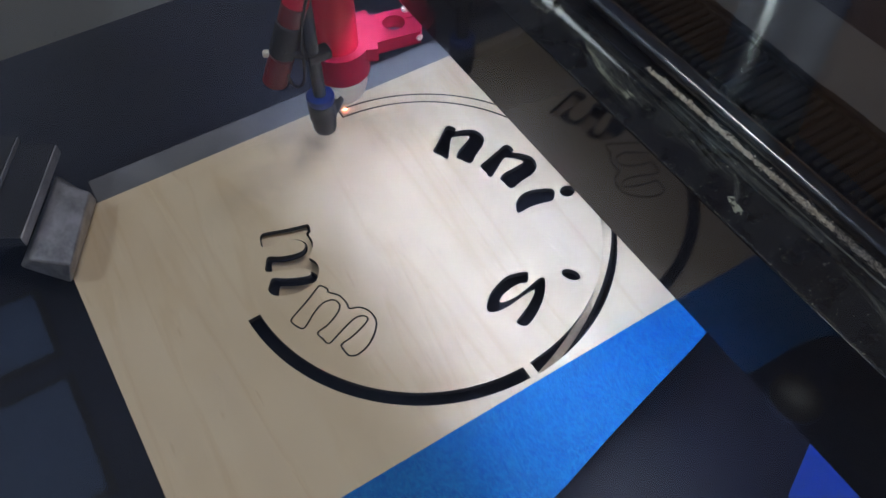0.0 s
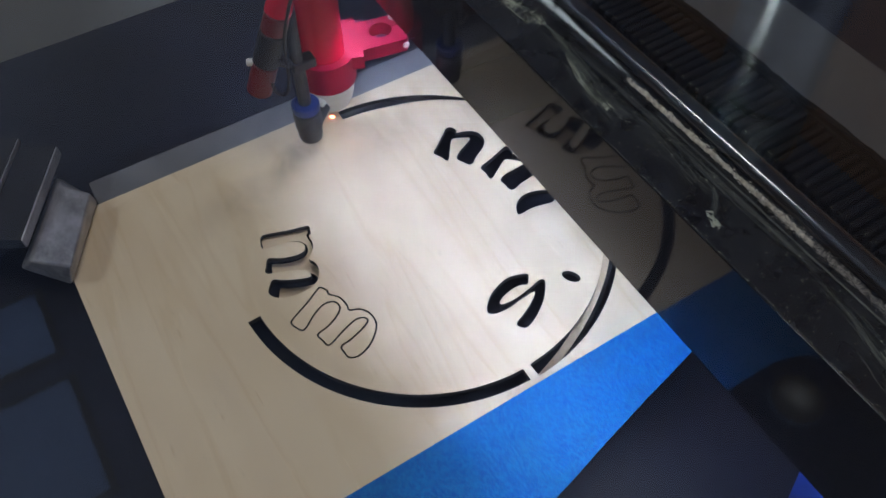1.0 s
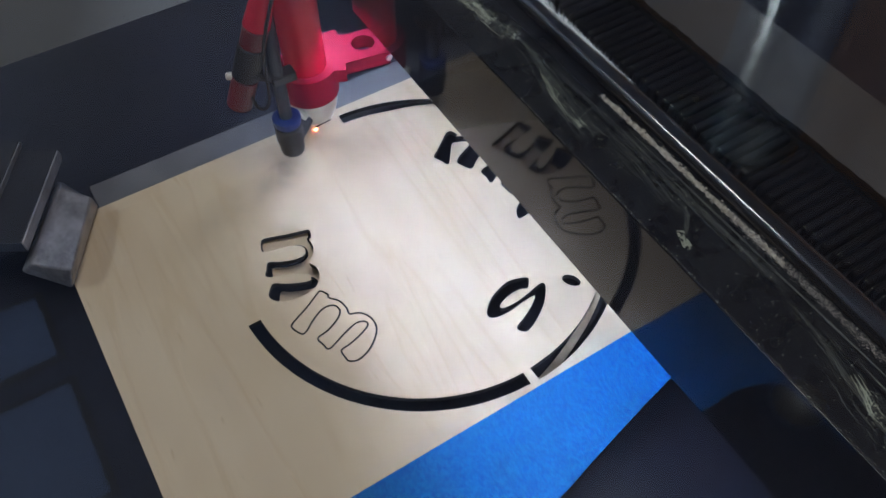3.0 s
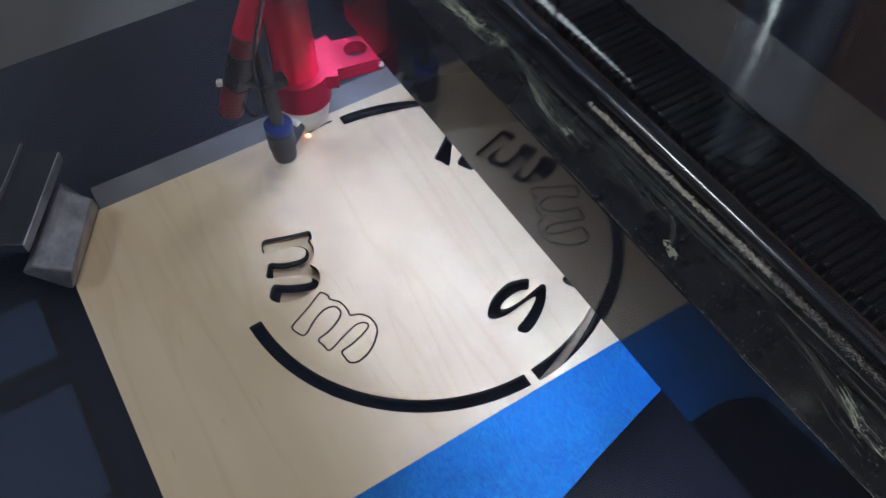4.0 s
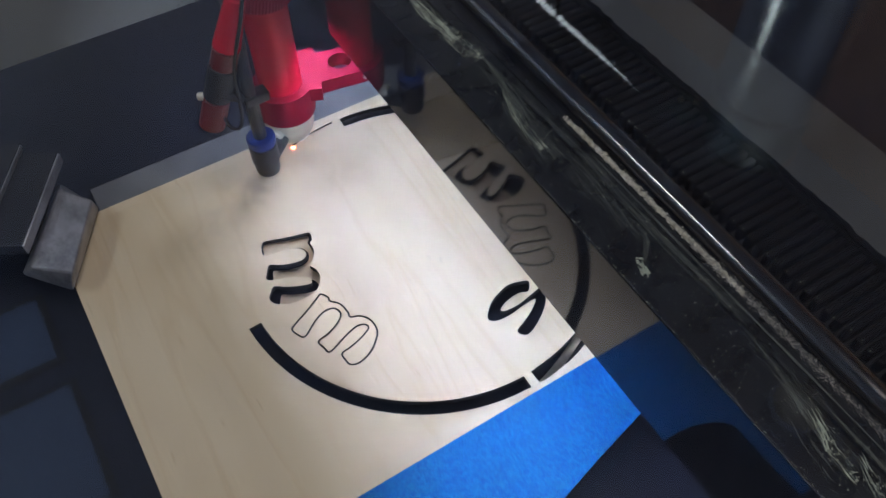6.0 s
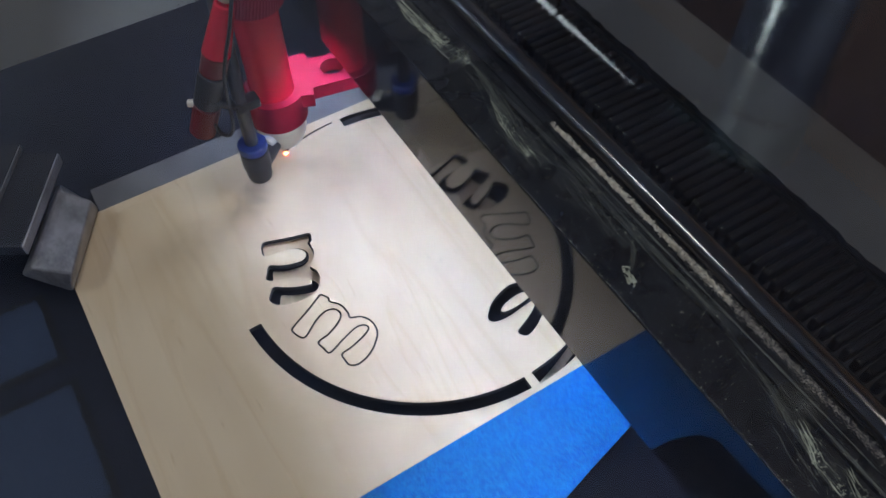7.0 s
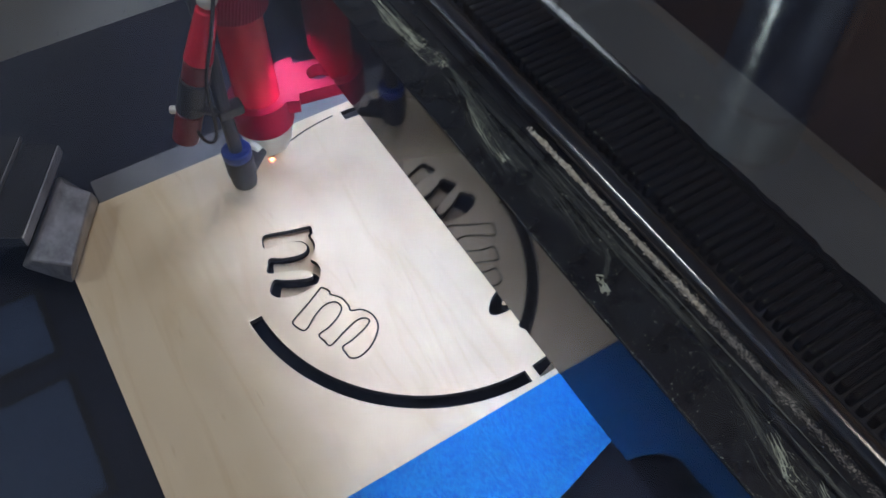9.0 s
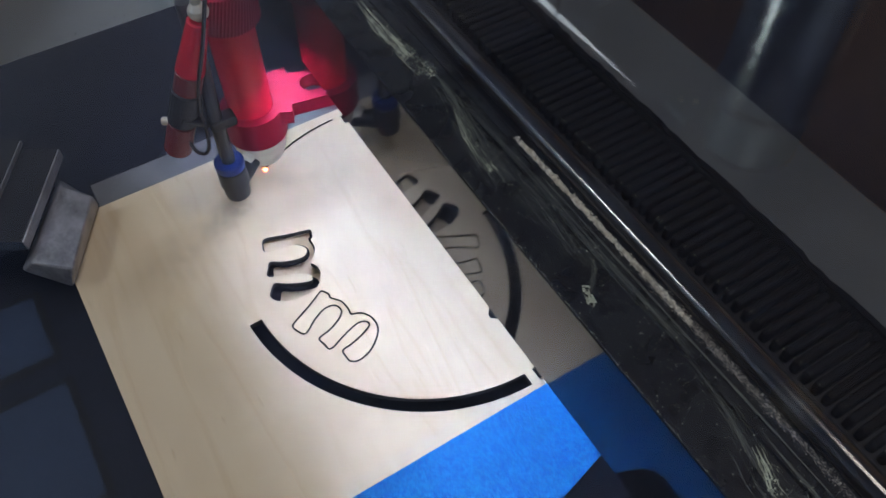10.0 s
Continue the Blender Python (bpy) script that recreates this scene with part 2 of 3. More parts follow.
# room around the machine, unseen; wall colours set the haze mirrored in the lid
for nm, a in (("wall_room_north", (-2000, 2000, 1800, 1850, -900, 2200)), ("wall_room_south", (-2000, 2000, -1850, -1800, -900, 2200)),
              ("wall_room_west", (-2050, -2000, -1800, 1800, -900, 2200)), ("wall_room_east", (2000, 2050, -1800, 1800, -900, 2200)),
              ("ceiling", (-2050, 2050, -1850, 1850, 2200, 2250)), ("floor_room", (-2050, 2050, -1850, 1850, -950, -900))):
    tagged(part(nm, box(*a), M_ROOM_EAST if nm.endswith("east") else M_CEILING if nm == "ceiling" else M_ROOM_NORTH if nm.endswith("north") else M_ROOM), "unseen room surface, coloured for the haze mirrored in the lid", "wall", kind="structure")

# ---- plywood sheet and its cuts ----
RO, RI = 101.7, 95.2
GLYPH_M = [(-18, 12.8), (-13.7, 12.8), (-12.2, 11.4), (-6.4, 12.2), (-.8, 10.1), (2, 8.1), (6.2, 10.9), (12.1, 11.1), (17.8, 7.4), (20.4, .5),
           (20.7, -6.3), (18.9, -12.1), (15.6, -14.4), (12.4, -13.4), (9.2, -11.1), (11.1, -6.1), (13, 1.4), (13.2, 6.9), (10.4, 7.6), (7.4, 4.5),
           (5.4, -3.7), (3.7, -13), (-.4, -12.5), (-4.4, -10.7), (-2.5, -4.8), (-1.8, 2.8), (-3.3, 7.6), (-7.6, 8.7), (-11.2, 4.8), (-12.1, -2.5),
           (-11.7, -11.5), (-16.2, -12.3), (-19.5, -11.1), (-19.9, -8.2), (-18.9, 2), (-18.6, 10.4)]
GLYPH_N = [(-8.4, 12.1), (-4.4, 10.6), (-4.2, 8.8), (1.7, 11.6), (7.4, 12.2), (12.3, 8.4), (13.7, 2.5), (11.7, -5.8), (11.1, -11.3), (9.3, -13.4),
           (4.9, -12.2), (1.4, -10.9), (1.1, -6.3), (3, -.5), (4.7, 6.3), (.8, 6), (-3.4, 4.1), (-5.2, 1.3), (-3, -12.8), (-7.7, -11.8), (-12.5, -10),
           (-12.1, -4.4), (-11.2, 5.2), (-10.8, 10.2)]
GLYPH_I = [(-2.6, -10.2), (-6.1, -5.1), (-6.6, 1.4), (-4.3, 8.7), (-1.5, 12.6), (2.4, 11.2), (5, 7.9), (4, 2.4), (3.3, -4.6), (4.1, -11.7), (2.2, -12.6)]
GLYPH_S = [(-8.8, 10.5), (-5, 14.6), (-2.8, 13.3), (-1, 9.5), (-3.4, 7), (-5.2, 2.8), (-6.3, -3.9), (-5.3, -8.1), (-2.9, -6.2), (-.2, .8), (1.5, 10.1),
           (2.7, 16.1), (5.5, 16.1), (10, 8.6), (12.4, .7), (13.5, -6.8), (12.8, -11.7), (9.4, -13.3), (7.6, -11.9), (7.5, -7.2), (6.8, .5), (4.5, 8.1),
           (1.9, 1), (-.2, -7.6), (-3.5, -14.3), (-6.8, -16.1), (-9.5, -13.4), (-11.9, -6.7), (-12.1, 1), (-11.2, 6.5)]


def glyph(points, x=0.0, y=0.0, turn=0.0, size=1.0):
    c, s = size * math.cos(radians(turn)), size * math.sin(radians(turn))
    return [Vector((x + c * p.x - s * p.y, y + s * p.x + c * p.y, 0)) for p in smooth_path(points, 5, True)]


def oval(x, y, a, b, turn, n=28):
    c, s = math.cos(radians(turn)), math.sin(radians(turn))
    return [Vector((x + a * math.cos(k) * c - b * math.sin(k) * s, y + a * math.cos(k) * s + b * math.sin(k) * c, 0))
            for k in (2 * math.pi * i / n for i in range(n))]


KERF = 0.45
m_fallen = glyph(GLYPH_M, -67.6, 19.0, -103.0, 1.02)
m_cut = glyph(GLYPH_M, -64.2, -25.9, -59.0)
quad_ne = arc_band(RI, RO, 1.6, 88.6)
quad_se = arc_band(RI, RO, -88.4, -1.6)
quad_sw = arc_band(RI, RO, -178.0, -91.2)
CUT_A0, CUT_A1 = 91.8, 121.5
kerf_new = arc_band(RO - 0.5, RO + 0.5, CUT_A0, CUT_A1, 60)
holes = [offset_loop(m_fallen, KERF), offset_loop(m_cut, KERF), glyph(GLYPH_N, 49.1, 41.7, -46.8), glyph(GLYPH_N, 64.2, 12.6, -68.7, 1.02),
         glyph(GLYPH_I, 61.8, -15.2, -94.2), oval(80.4, -19.7, 4.2, 3.8, 0), glyph(GLYPH_S, 18.6, -61.5, -69.4), oval(48.8, -65, 4.9, 3.0, -57),
         offset_loop(quad_ne, KERF), offset_loop(quad_se, KERF), quad_sw, kerf_new]
ply = sheet("plywood_sheet", [rect(-167, 112, -118, 108)] + holes, 0.0, 3.0, M_PLY, M_CHAR)
tagged(ply, "thin pale birch plywood sheet with laser-cut letters and ring slots", "plywood sheet")

piece = sheet("cut_letter_m", [offset_loop(m_cut, -KERF)], 0.0, 3.0, M_PLY, M_CHAR)
tagged(piece, "plywood letter m cut free but still seated in its hole", "plywood letter")
piece = sheet("fallen_letter_m", [offset_loop(glyph(GLYPH_M, size=1.02), -KERF)], 0.0, 3.0, M_PLY, M_CHAR)
piece.matrix_world = pose(-65.3 * MM, 23.4 * MM, -10.6 * MM, 17.2, -4.4, 5.5) @ pose(0, 0, 0, 0, 0, -103.0)
tagged(piece, "plywood letter m fallen tilted through its hole", "plywood letter")
piece_se = sheet("fallen_ring_piece", [offset_loop(quad_se, -KERF)], 0.0, 3.0, M_PLY, M_CHAR)
piece_se.matrix_world = pose(59.3 * MM, -61.05 * MM, -8.9 * MM, -26.9, -28.6, 2.2) @ pose(-60 * MM, 60 * MM, 0)
tagged(piece_se, "curved plywood strip fallen tilted into its ring slot", "plywood strip", "ring strips")
piece_ne = sheet("ring_piece", [offset_loop(quad_ne, -KERF)], 0.0, 3.0, M_PLY, M_CHAR)
tagged(piece_ne, "curved plywood strip that drops into its slot once cut", "plywood strip", "ring strips")

# slivers of uncut wood along the new ring line; each drops out as the beam passes
SLIVERS = 30
slivers = []
for i in range(SLIVERS):
    a0 = CUT_A0 + (CUT_A1 - CUT_A0) * i / SLIVERS
    a1 = CUT_A0 + (CUT_A1 - CUT_A0) * (i + 1) / SLIVERS
    s = sheet("wood_sliver", [arc_band(RO - 0.5, RO + 0.5, a0, a1, 3)], -0.02, 2.9, M_PLY, M_PLY)
    tagged(s, "sliver of pale wood burnt out of the cut line", "wood sliver", "slivers along the cut line")
    slivers.append((a1, s))

# blue tape over the front edge
tape_line = smooth_path([(90, -123, 0), (83.7, -126.8, 0), (60, -132.6, 0), (38.3, -137.4, 0), (1.7, -146.2, 0), (-20, -151.8, 0), (-36, -154.2, 0), (-58, -154.4, 0),
                          (-70, -157, 0), (-78, -161, 0), (-82, -167, 0), (-82.5, -178, 0), (-84, -204, 0)], 6, False)
tape = sheet("blue_tape", [[Vector((-180, -106.0, 0)), Vector((130, -104.0, 0)), Vector((134, -112, 0))] + tape_line + [Vector((-180, -206, 0))]], 0.35, 0.30, M_TAPE, M_TAPE_EDGE)
tagged(tape, "wide strip of bright blue masking tape on the plywood edge", "tape")
tape2 = sheet("tape_scrap", [[Vector((99.3, -190.5, 0)), Vector((126, -205, 0)), Vector((118, -260, 0)), Vector((45, -250, 0)), Vector((72, -203, 0))]], BED + 0.3, 0.25, M_TAPE_EDGE)
tagged(tape2, "scrap of deep blue tape on the black bed", "tape")

# support bars
strip = part("support_strip", box(-141, 150, 104, 129.2, BED, -3, 0.5), M_STRIP)
tagged(strip, "flat grey metal strip under the rear plywood edge", "metal strip")
strip = part("support_strip", box(-160, 105, -117, -107, BED, -3, 0.5), M_STRIP)
tagged(strip, "flat grey metal strip under the front plywood edge", "metal strip")


# ---- corner clamp ----
def prism(lower, upper, z0, z1, bevel):
    """A block between two quadrilaterals."""
    bm = bmesh.new()
    lo = [bm.verts.new((x, y, z0)) for x, y in lower]
    hi = [bm.verts.new((x, y, z1)) for x, y in upper]
    bm.faces.new(lo[::-1])
    bm.faces.new(hi)
    for i in range(4):
        bm.faces.new((lo[i], lo[(i + 1) % 4], hi[(i + 1) % 4], hi[i]))
    bmesh.ops.recalc_face_normals(bm, faces=bm.faces)
    bmesh.ops.bevel(bm, geom=bm.edges[:], offset=bevel, segments=3, affect="EDGES", profile=0.5)
    return bm


def corner_clamp():
    e = empty("corner_clamp")
    part("block", prism([(-140.3, 109.0), (-154.0, 141.0), (-188.6, 87.4), (-168.6, 62.6)],
                        [(-141.0, 104.6), (-154.6, 119.6), (-181.0, 76.8), (-163.6, 62.8)], 0.05, 13.8, 2.2), M_ALU, e, "scuffed bare aluminium block")
    m = Matrix.Translation((-179.0, 84.3, 0)) @ Matrix.Rotation(math.atan2(53.6, 32.9), 4, "Z")
    for nm, dims, mt, lab in (("plate", (0, 63, 1.2, 110, 15, 22), M_BLACK, "black plate"), ("plate_edge", (0.3, 62.7, 0, 1.1, 15.2, 21.8), M_ALU, "bare metal edge"),
                              ("upper_plate", (3, 66, 21, 112, 22.1, 25.5), M_BLACK, "second black plate"), ("upper_edge", (3.3, 65.7, 20, 20.9, 22.2, 25.4), M_ALU, "bare metal edge")):
        bm = box(*dims, bevel=0.4)
        bmesh.ops.transform(bm, matrix=m, verts=bm.verts)
        part(nm, bm, mt, e, lab)
    return tagged(e, "aluminium hold-down block with a black plate on the plywood corner", "clamp")


corner_clamp()


# ---- lid: clear acrylic window that the machine is seen through ----
def clear_acrylic():
    """Clear sheet: passes light straight, with a Fresnel gloss on each face."""
    m = bpy.data.materials.new("clear_acrylic")
    m.use_nodes = True
    nt = m.node_tree
    out = nt.nodes["Material Output"]
    nt.nodes.remove(nt.nodes["Principled BSDF"])
    clear, gloss, mix, lw, pw, ma = (nt.nodes.new(k) for k in ("ShaderNodeBsdfTransparent", "ShaderNodeBsdfGlossy", "ShaderNodeMixShader",
                                                              "ShaderNodeLayerWeight", "ShaderNodeMath", "ShaderNodeMath"))
    clear.inputs["Color"].default_value = (1.0, 1.0, 1.0, 1)
    gloss.inputs["Roughness"].default_value = 0.028
    lw.inputs["Blend"].default_value = 0.5
    pw.operation, pw.inputs[1].default_value = "POWER", 5.0
    ma.operation, ma.inputs[1].default_value, ma.inputs[2].default_value = "MULTIPLY_ADD", 0.85, 0.12
    nt.links.new(lw.outputs["Facing"], pw.inputs[0])
    nt.links.new(pw.outputs[0], ma.inputs[0])
    nt.links.new(ma.outputs[0], mix.inputs[0])
    nt.links.new(clear.outputs[0], mix.inputs[1])
    nt.links.new(gloss.outputs[0], mix.inputs[2])
    nt.links.new(mix.outputs[0], out.inputs["Surface"])
    return m


M_TUBE = mat("lamp_tube_glow", (0.9, 0.95, 1.0), 0.4, emit=2.6, emit_color=(0.80, 0.92, 1.0))
M_PANEL = mat("dim_panel_glow", (0.5, 0.6, 0.8), 0.6, emit=0.13, emit_color=(0.25, 0.48, 1.0))
M_CAP = mat("grey_cap", (0.27, 0.26, 0.25), 0.8, vary=0.3, scale=3, bump=0.1)
M_POST = mat("brushed_post", (0.86, 0.90, 0.88), 0.2, 1.0, vary=0.35, scale=14, rough_vary=0.05)
# Glow of an added lamp that only shows as highlights.
M_LAMP_GLOW = mat("highlight_lamp_glow", (0.9, 0.95, 1.0), 0.5, emit=13.0, emit_color=(0.88, 0.97, 1.0))
# Dimmer copy of the post steel: the fading reflection is put into its colour.
M_POST_DIM = mat("post_steel_dim", (0.42, 0.52, 0.56), 0.3, 1.0, vary=0.4, scale=30)


def steel_post():
    """A brushed steel post beside the lid; the window mirrors it."""
    e = empty("steel_post")
    axis = pose(425, 98, 0)
    part("base", lathe([(56, 218), (58, 219), (58, 226), (50, 230)], 64, axis), M_BLACK, e)
    part("post", lathe([(47, 230.2), (47, 610)], 96, axis), M_POST, e, "brushed steel tube")
    part("rim", lathe([(49, 610.2), (51, 611.5), (51, 617), (49, 618.5)], 96, axis), M_POST, e, "bright steel rim")
    part("neck", lathe([(45, 618.7), (45, 672)], 96, axis), M_POST_DIM, e, "steel neck, coloured dimmer to fade the highlight")
    part("end_ring", lathe([(45.5, 672.2), (47, 673.5), (47, 677.5), (45.5, 679)], 96, axis), M_POST, e)
    part("cap", lathe([(44, 679.1), (44, 680.2)], 64, axis), M_CAP, e, "grey end cap")
    bracket = part("bracket", box(370, 398, 134, 166, 652, 664, 2.0), M_POST_DIM, e, "small steel bracket")
    for x, y in ((381, 156), (391.5, 146)):
        part("bracket_screw", lathe([(1.4, 647.6), (3.0, 648.4), (3.2, 651), (2.6, 651.8)], 20, pose(x, y, 0)), M_RING, bracket, "bright screw head")
    return tagged(e, "upright brushed steel post beside the machine lid", "post")


def tube_lamp():
    """A thin tube lamp on two legs, along the gantry's direction."""
    e = empty("tube_lamp")
    for y0, y1, ra, rb in ((78, 176, 0.1, 2.2), (180, 420, 2.3, 2.6)):
        part("tube", rod((226, y0, 500), (226, y1, 500), ra, 16, 0.2, r2=rb), M_TUBE, e, "glowing white tube")
    for y in (178, 424):
        part("leg", rod((226, y, 217), (226, y, 500), 1.6, 12, 0.4), M_BLACK, e)
    return tagged(e, "thin tube lamp on black legs above the lid", "tube lamp")


# Unseen glowing panel, added so the window mirrors a dim bluish patch.
def ceiling_panel(x0, x1, y0, y1):
    e = empty("bluish_patch_panel")
    part("frame", box(x0 - 20, x1 + 20, y0 - 20, y1 + 20, 2188, 2200, 1.0), M_WALL, e)
    part("diffuser", box(x0, x1, y0, y1, 2184, 2187.8, 0.5), M_PANEL, e, "dim bluish diffuser")
    return tagged(e, "unseen glowing panel added for the bluish patches in the lid", "ceiling light", "ceiling lights")


def highlight_lamp():
    """An unseen small flat lamp, added low in the far corner to put highlights on the post and the rail."""
    e = empty("highlight_lamp")
    part("housing", box(-1990, -1540, 620, 1260, 1942, 1975, 6.0), M_BLACK, e)
    part("cord", rod((-1775, 940, 1975.2), (-1775, 940, 2199.5), 5, 12), M_BLACK, e)
    part("diffuser", box(-1975, -1555, 635, 1245, 1934, 1941.8, 3.0), M_LAMP_GLOW, e, "glowing white diffuser")
    return tagged(e, "unseen flat white lamp on a cord, added for highlights", "pendant lamp")


highlight_lamp()
steel_post()
tube_lamp()
ceiling_panel(-760, -490, 870, 1240)
ceiling_panel(-700, -495, 1350, 1580)



def frosted_lens():
    """A dim frosted lamp lens, brightest in its middle."""
    m = mat("dim_spot_glow", (0.5, 0.52, 0.5), 0.6)
    nt = m.node_tree
    tc, mp, gr, mu = (nt.nodes.new(k) for k in ("ShaderNodeTexCoord", "ShaderNodeMapping", "ShaderNodeTexGradient", "ShaderNodeMath"))
    mp.inputs["Location"].default_value, mp.inputs["Scale"].default_value = (-1, -1, 0), (2, 2, 0)
    gr.gradient_type = "QUADRATIC_SPHERE"
    mu.operation, mu.inputs[1].default_value = "MULTIPLY", 0.25
    nt.links.new(tc.outputs["Generated"], mp.inputs["Vector"])
    nt.links.new(mp.outputs["Vector"], gr.inputs["Vector"])
    nt.links.new(gr.outputs["Fac"], mu.inputs[0])
    b = nt.nodes["Principled BSDF"]
    b.inputs["Emission Color"].default_value = (0.86, 0.95, 1.0, 1)
    nt.links.new(mu.outputs[0], b.inputs["Emission Strength"])
    return m


def ceiling_spot(x, y):
    """A small round lamp under the ceiling; the window mirrors it."""
    e = empty("ceiling_spot")
    part("housing", lathe([(76, 2183), (80, 2185), (80, 2199), (76, 2199.8)], 48, pose(x, y, 0)), M_ROOM, e)
    part("lens", lathe([(1, 2174), (44, 2177), (74, 2182.8)], 40, pose(x, y, 0)), frosted_lens(), e, "dim frosted lens")
    return tagged(e, "small round ceiling spot, dimmed", "ceiling light")


ceiling_spot(1231, 104)

lid = empty("machine_lid")
pane = part("lid_window", box(-432, 532, -432, 298, 215, 216.4), clear_acrylic(), lid, "clear acrylic window", smooth=False)
pane.visible_shadow = False
pane.data.materials.append(bpy.data.materials.new("clear_core"))
core = pane.data.materials[1]
core.use_nodes = True
core.node_tree.nodes.remove(core.node_tree.nodes["Principled BSDF"])
core.node_tree.links.new(core.node_tree.nodes.new("ShaderNodeBsdfTransparent").outputs[0], core.node_tree.nodes["Material Output"].inputs["Surface"])
core.node_tree.nodes["Transparent BSDF"].inputs["Color"].default_value = (1, 1, 1, 1)
for face in pane.data.polygons:
    face.material_index = 0 if face.normal.z > 0.5 else 1
for a in ((-432, 532, 298.2, 312, 190.2, 226), (-432, 532, -448, -432.2, 190.2, 226)):
    part("lid_frame", box(*a, bevel=1.0), M_WALL, lid, "pale painted lid frame")
tagged(lid, "closed machine lid with a clear acrylic window", "lid")


# ---- gantry: a black beam across the bed, moving sideways ----
GX = 26.6
gantry = empty("gantry")
tagged(gantry, "glossy black gantry beam with dusty top, rail and cable chain", "gantry")
Y0, Y1 = -330, 250
part("front_face", box(2.2, 5, Y0, Y1, 89.8, 141.2, 0.3, 2), M_GLOSS, gantry, "polished black front face")
part("core", box(5.2, 112, Y0 + 1, Y1 - 1, 100, 130, 0.6), M_BLACK, gantry)
def extruded(profile, y0, y1):
    """A closed (x, z) profile drawn out along y."""
    bm = bmesh.new()
    A = [bm.verts.new((x, y0, z)) for x, z in profile]
    B = [bm.verts.new((x, y1, z)) for x, z in profile]
    n = len(profile)
    for i in range(n):
        bm.faces.new((A[i], A[(i + 1) % n], B[(i + 1) % n], B[i]))
    bm.faces.new(A[::-1])
    bm.faces.new(B)
    bmesh.ops.recalc_face_normals(bm, faces=bm.faces)
    return bm


part("top_cover", extruded([(5.1, 134), (29, 134), (29, 141.2), (28.6, 141.7), (25.4, 141.7), (25.1, 141.2), (24.6, 141.2), (24.3, 141.8), (20.8, 141.8), (20.4, 140.9),
                            (19.5, 140.9), (19.1, 141.8), (2.8, 141.8), (2.4, 141.6), (2.4, 141.3), (5.1, 141.3)], Y0, Y1), M_DUSTY, gantry, "black top cover with dust and smears", smooth=False)
part("rail", lathe([(3.6, Y0), (4.0, Y0 + 1), (4.0, Y1 - 1), (3.6, Y1)], 48, pose(34.2, 0, 144.0, -90, 0, 0)), M_STEEL, gantry, "worn steel guide rod")
part("rail_bed", extruded([(29.2, 130), (40, 130), (40, 138.6), (39.4, 139.2), (29.8, 139.2), (29.2, 138.6)], Y0, Y1), M_BLACK, gantry, smooth=False)
tray = part("belt_tray", box(40.2, 75, Y0, Y1, 130, 132.5, 0.4), M_BLACK, gantry)


def plate_edge():
    """The cover plate's outline: a ragged edge beside the chain."""
    r, left = random.Random(11), []
    n = 150
    for k in range(n + 1):
        y = Y0 + (Y1 - Y0) * k / n
        left.append(Vector((75.8 + 1.1 * noise.noise((y * 0.05, 2.0, 0.0)) + 0.9 * noise.noise((y * 0.23, 5.0, 0.0)) + r.uniform(-0.25, 0.25), y, 0)))
    return left + [Vector((109.5, Y1, 0)), Vector((109.5, Y0, 0))]


side = sheet("side_plate", [plate_edge()], 141.0, 2.4, M_GREY, M_BLACK, gantry)
side["label"] = "smooth grey metal cover plate with a ragged edge"
part("plate_base", box(76.6, 109.3, Y0, Y1, 130, 136.0, 0.6), M_FELT, gantry, "black felt underlay")
bm_link = box(47.5, 73.5, -1.45, 1.45, 132.6, 138.4, 1.1, 3)
link0 = part("chain_link", bm_link, M_CHAIN, tray, "ribbed black chain link")
for i in range(1, 140):
    o = new("chain_link", link0.data)
    o.parent = tray
    o.location = (RNG.uniform(-0.25, 0.25) * MM, (-318 + i * 4.0) * MM, RNG.uniform(-0.12, 0.12) * MM)
link0.location = (0, -318 * MM, 0)
strip = part("led_strip", box(9, 17, -240, 235, 98.9, 99.8, 0.2), M_WALL, gantry, "white light strip")
led0 = part("led", box(-2.2, 2.2, -2.2, 2.2, 98.2, 98.85, 0.2, 1), M_LED, strip, "glowing white diode")
led0.location = (13 * MM, -231 * MM, 0)
for i in range(1, 28):
    o = new("led", led0.data)
    o.parent = strip
    o.location = (13 * MM, (-231 + i * 16.9) * MM, 0)


def crumbs(name, count, where, size, material, parent, label=""):
    """Loose grains, too many to count, in one mesh."""
    verts, faces = [], []
    for _ in range(count):
        x, y, z = where()
        s = size * (0.35 + RNG.random() ** 2 * 1.3)
        k = len(verts)
        for d in ((1, 0, 0), (-1, 0, 0), (0, 1, 0), (0, -1, 0), (0, 0, 1), (0, 0, -1)):
            verts.append(((x + d[0] * s * RNG.uniform(0.6, 1.3)) * MM, (y + d[1] * s * RNG.uniform(0.6, 1.3)) * MM, (z + d[2] * s * RNG.uniform(0.5, 1.1)) * MM))
        for a, b, c in ((0, 2, 4), (2, 1, 4), (1, 3, 4), (3, 0, 4), (2, 0, 5), (1, 2, 5), (3, 1, 5), (0, 3, 5)):
            faces.append((k + a, k + b, k + c))
    me = bpy.data.meshes.new(name)
    me.from_pydata(verts, [], faces)
    me.materials.append(material)
    ob = new(name, me)
    ob.parent = parent
    if label:
        ob["label"] = label
    ob["kind"] = "stuff"
    return ob


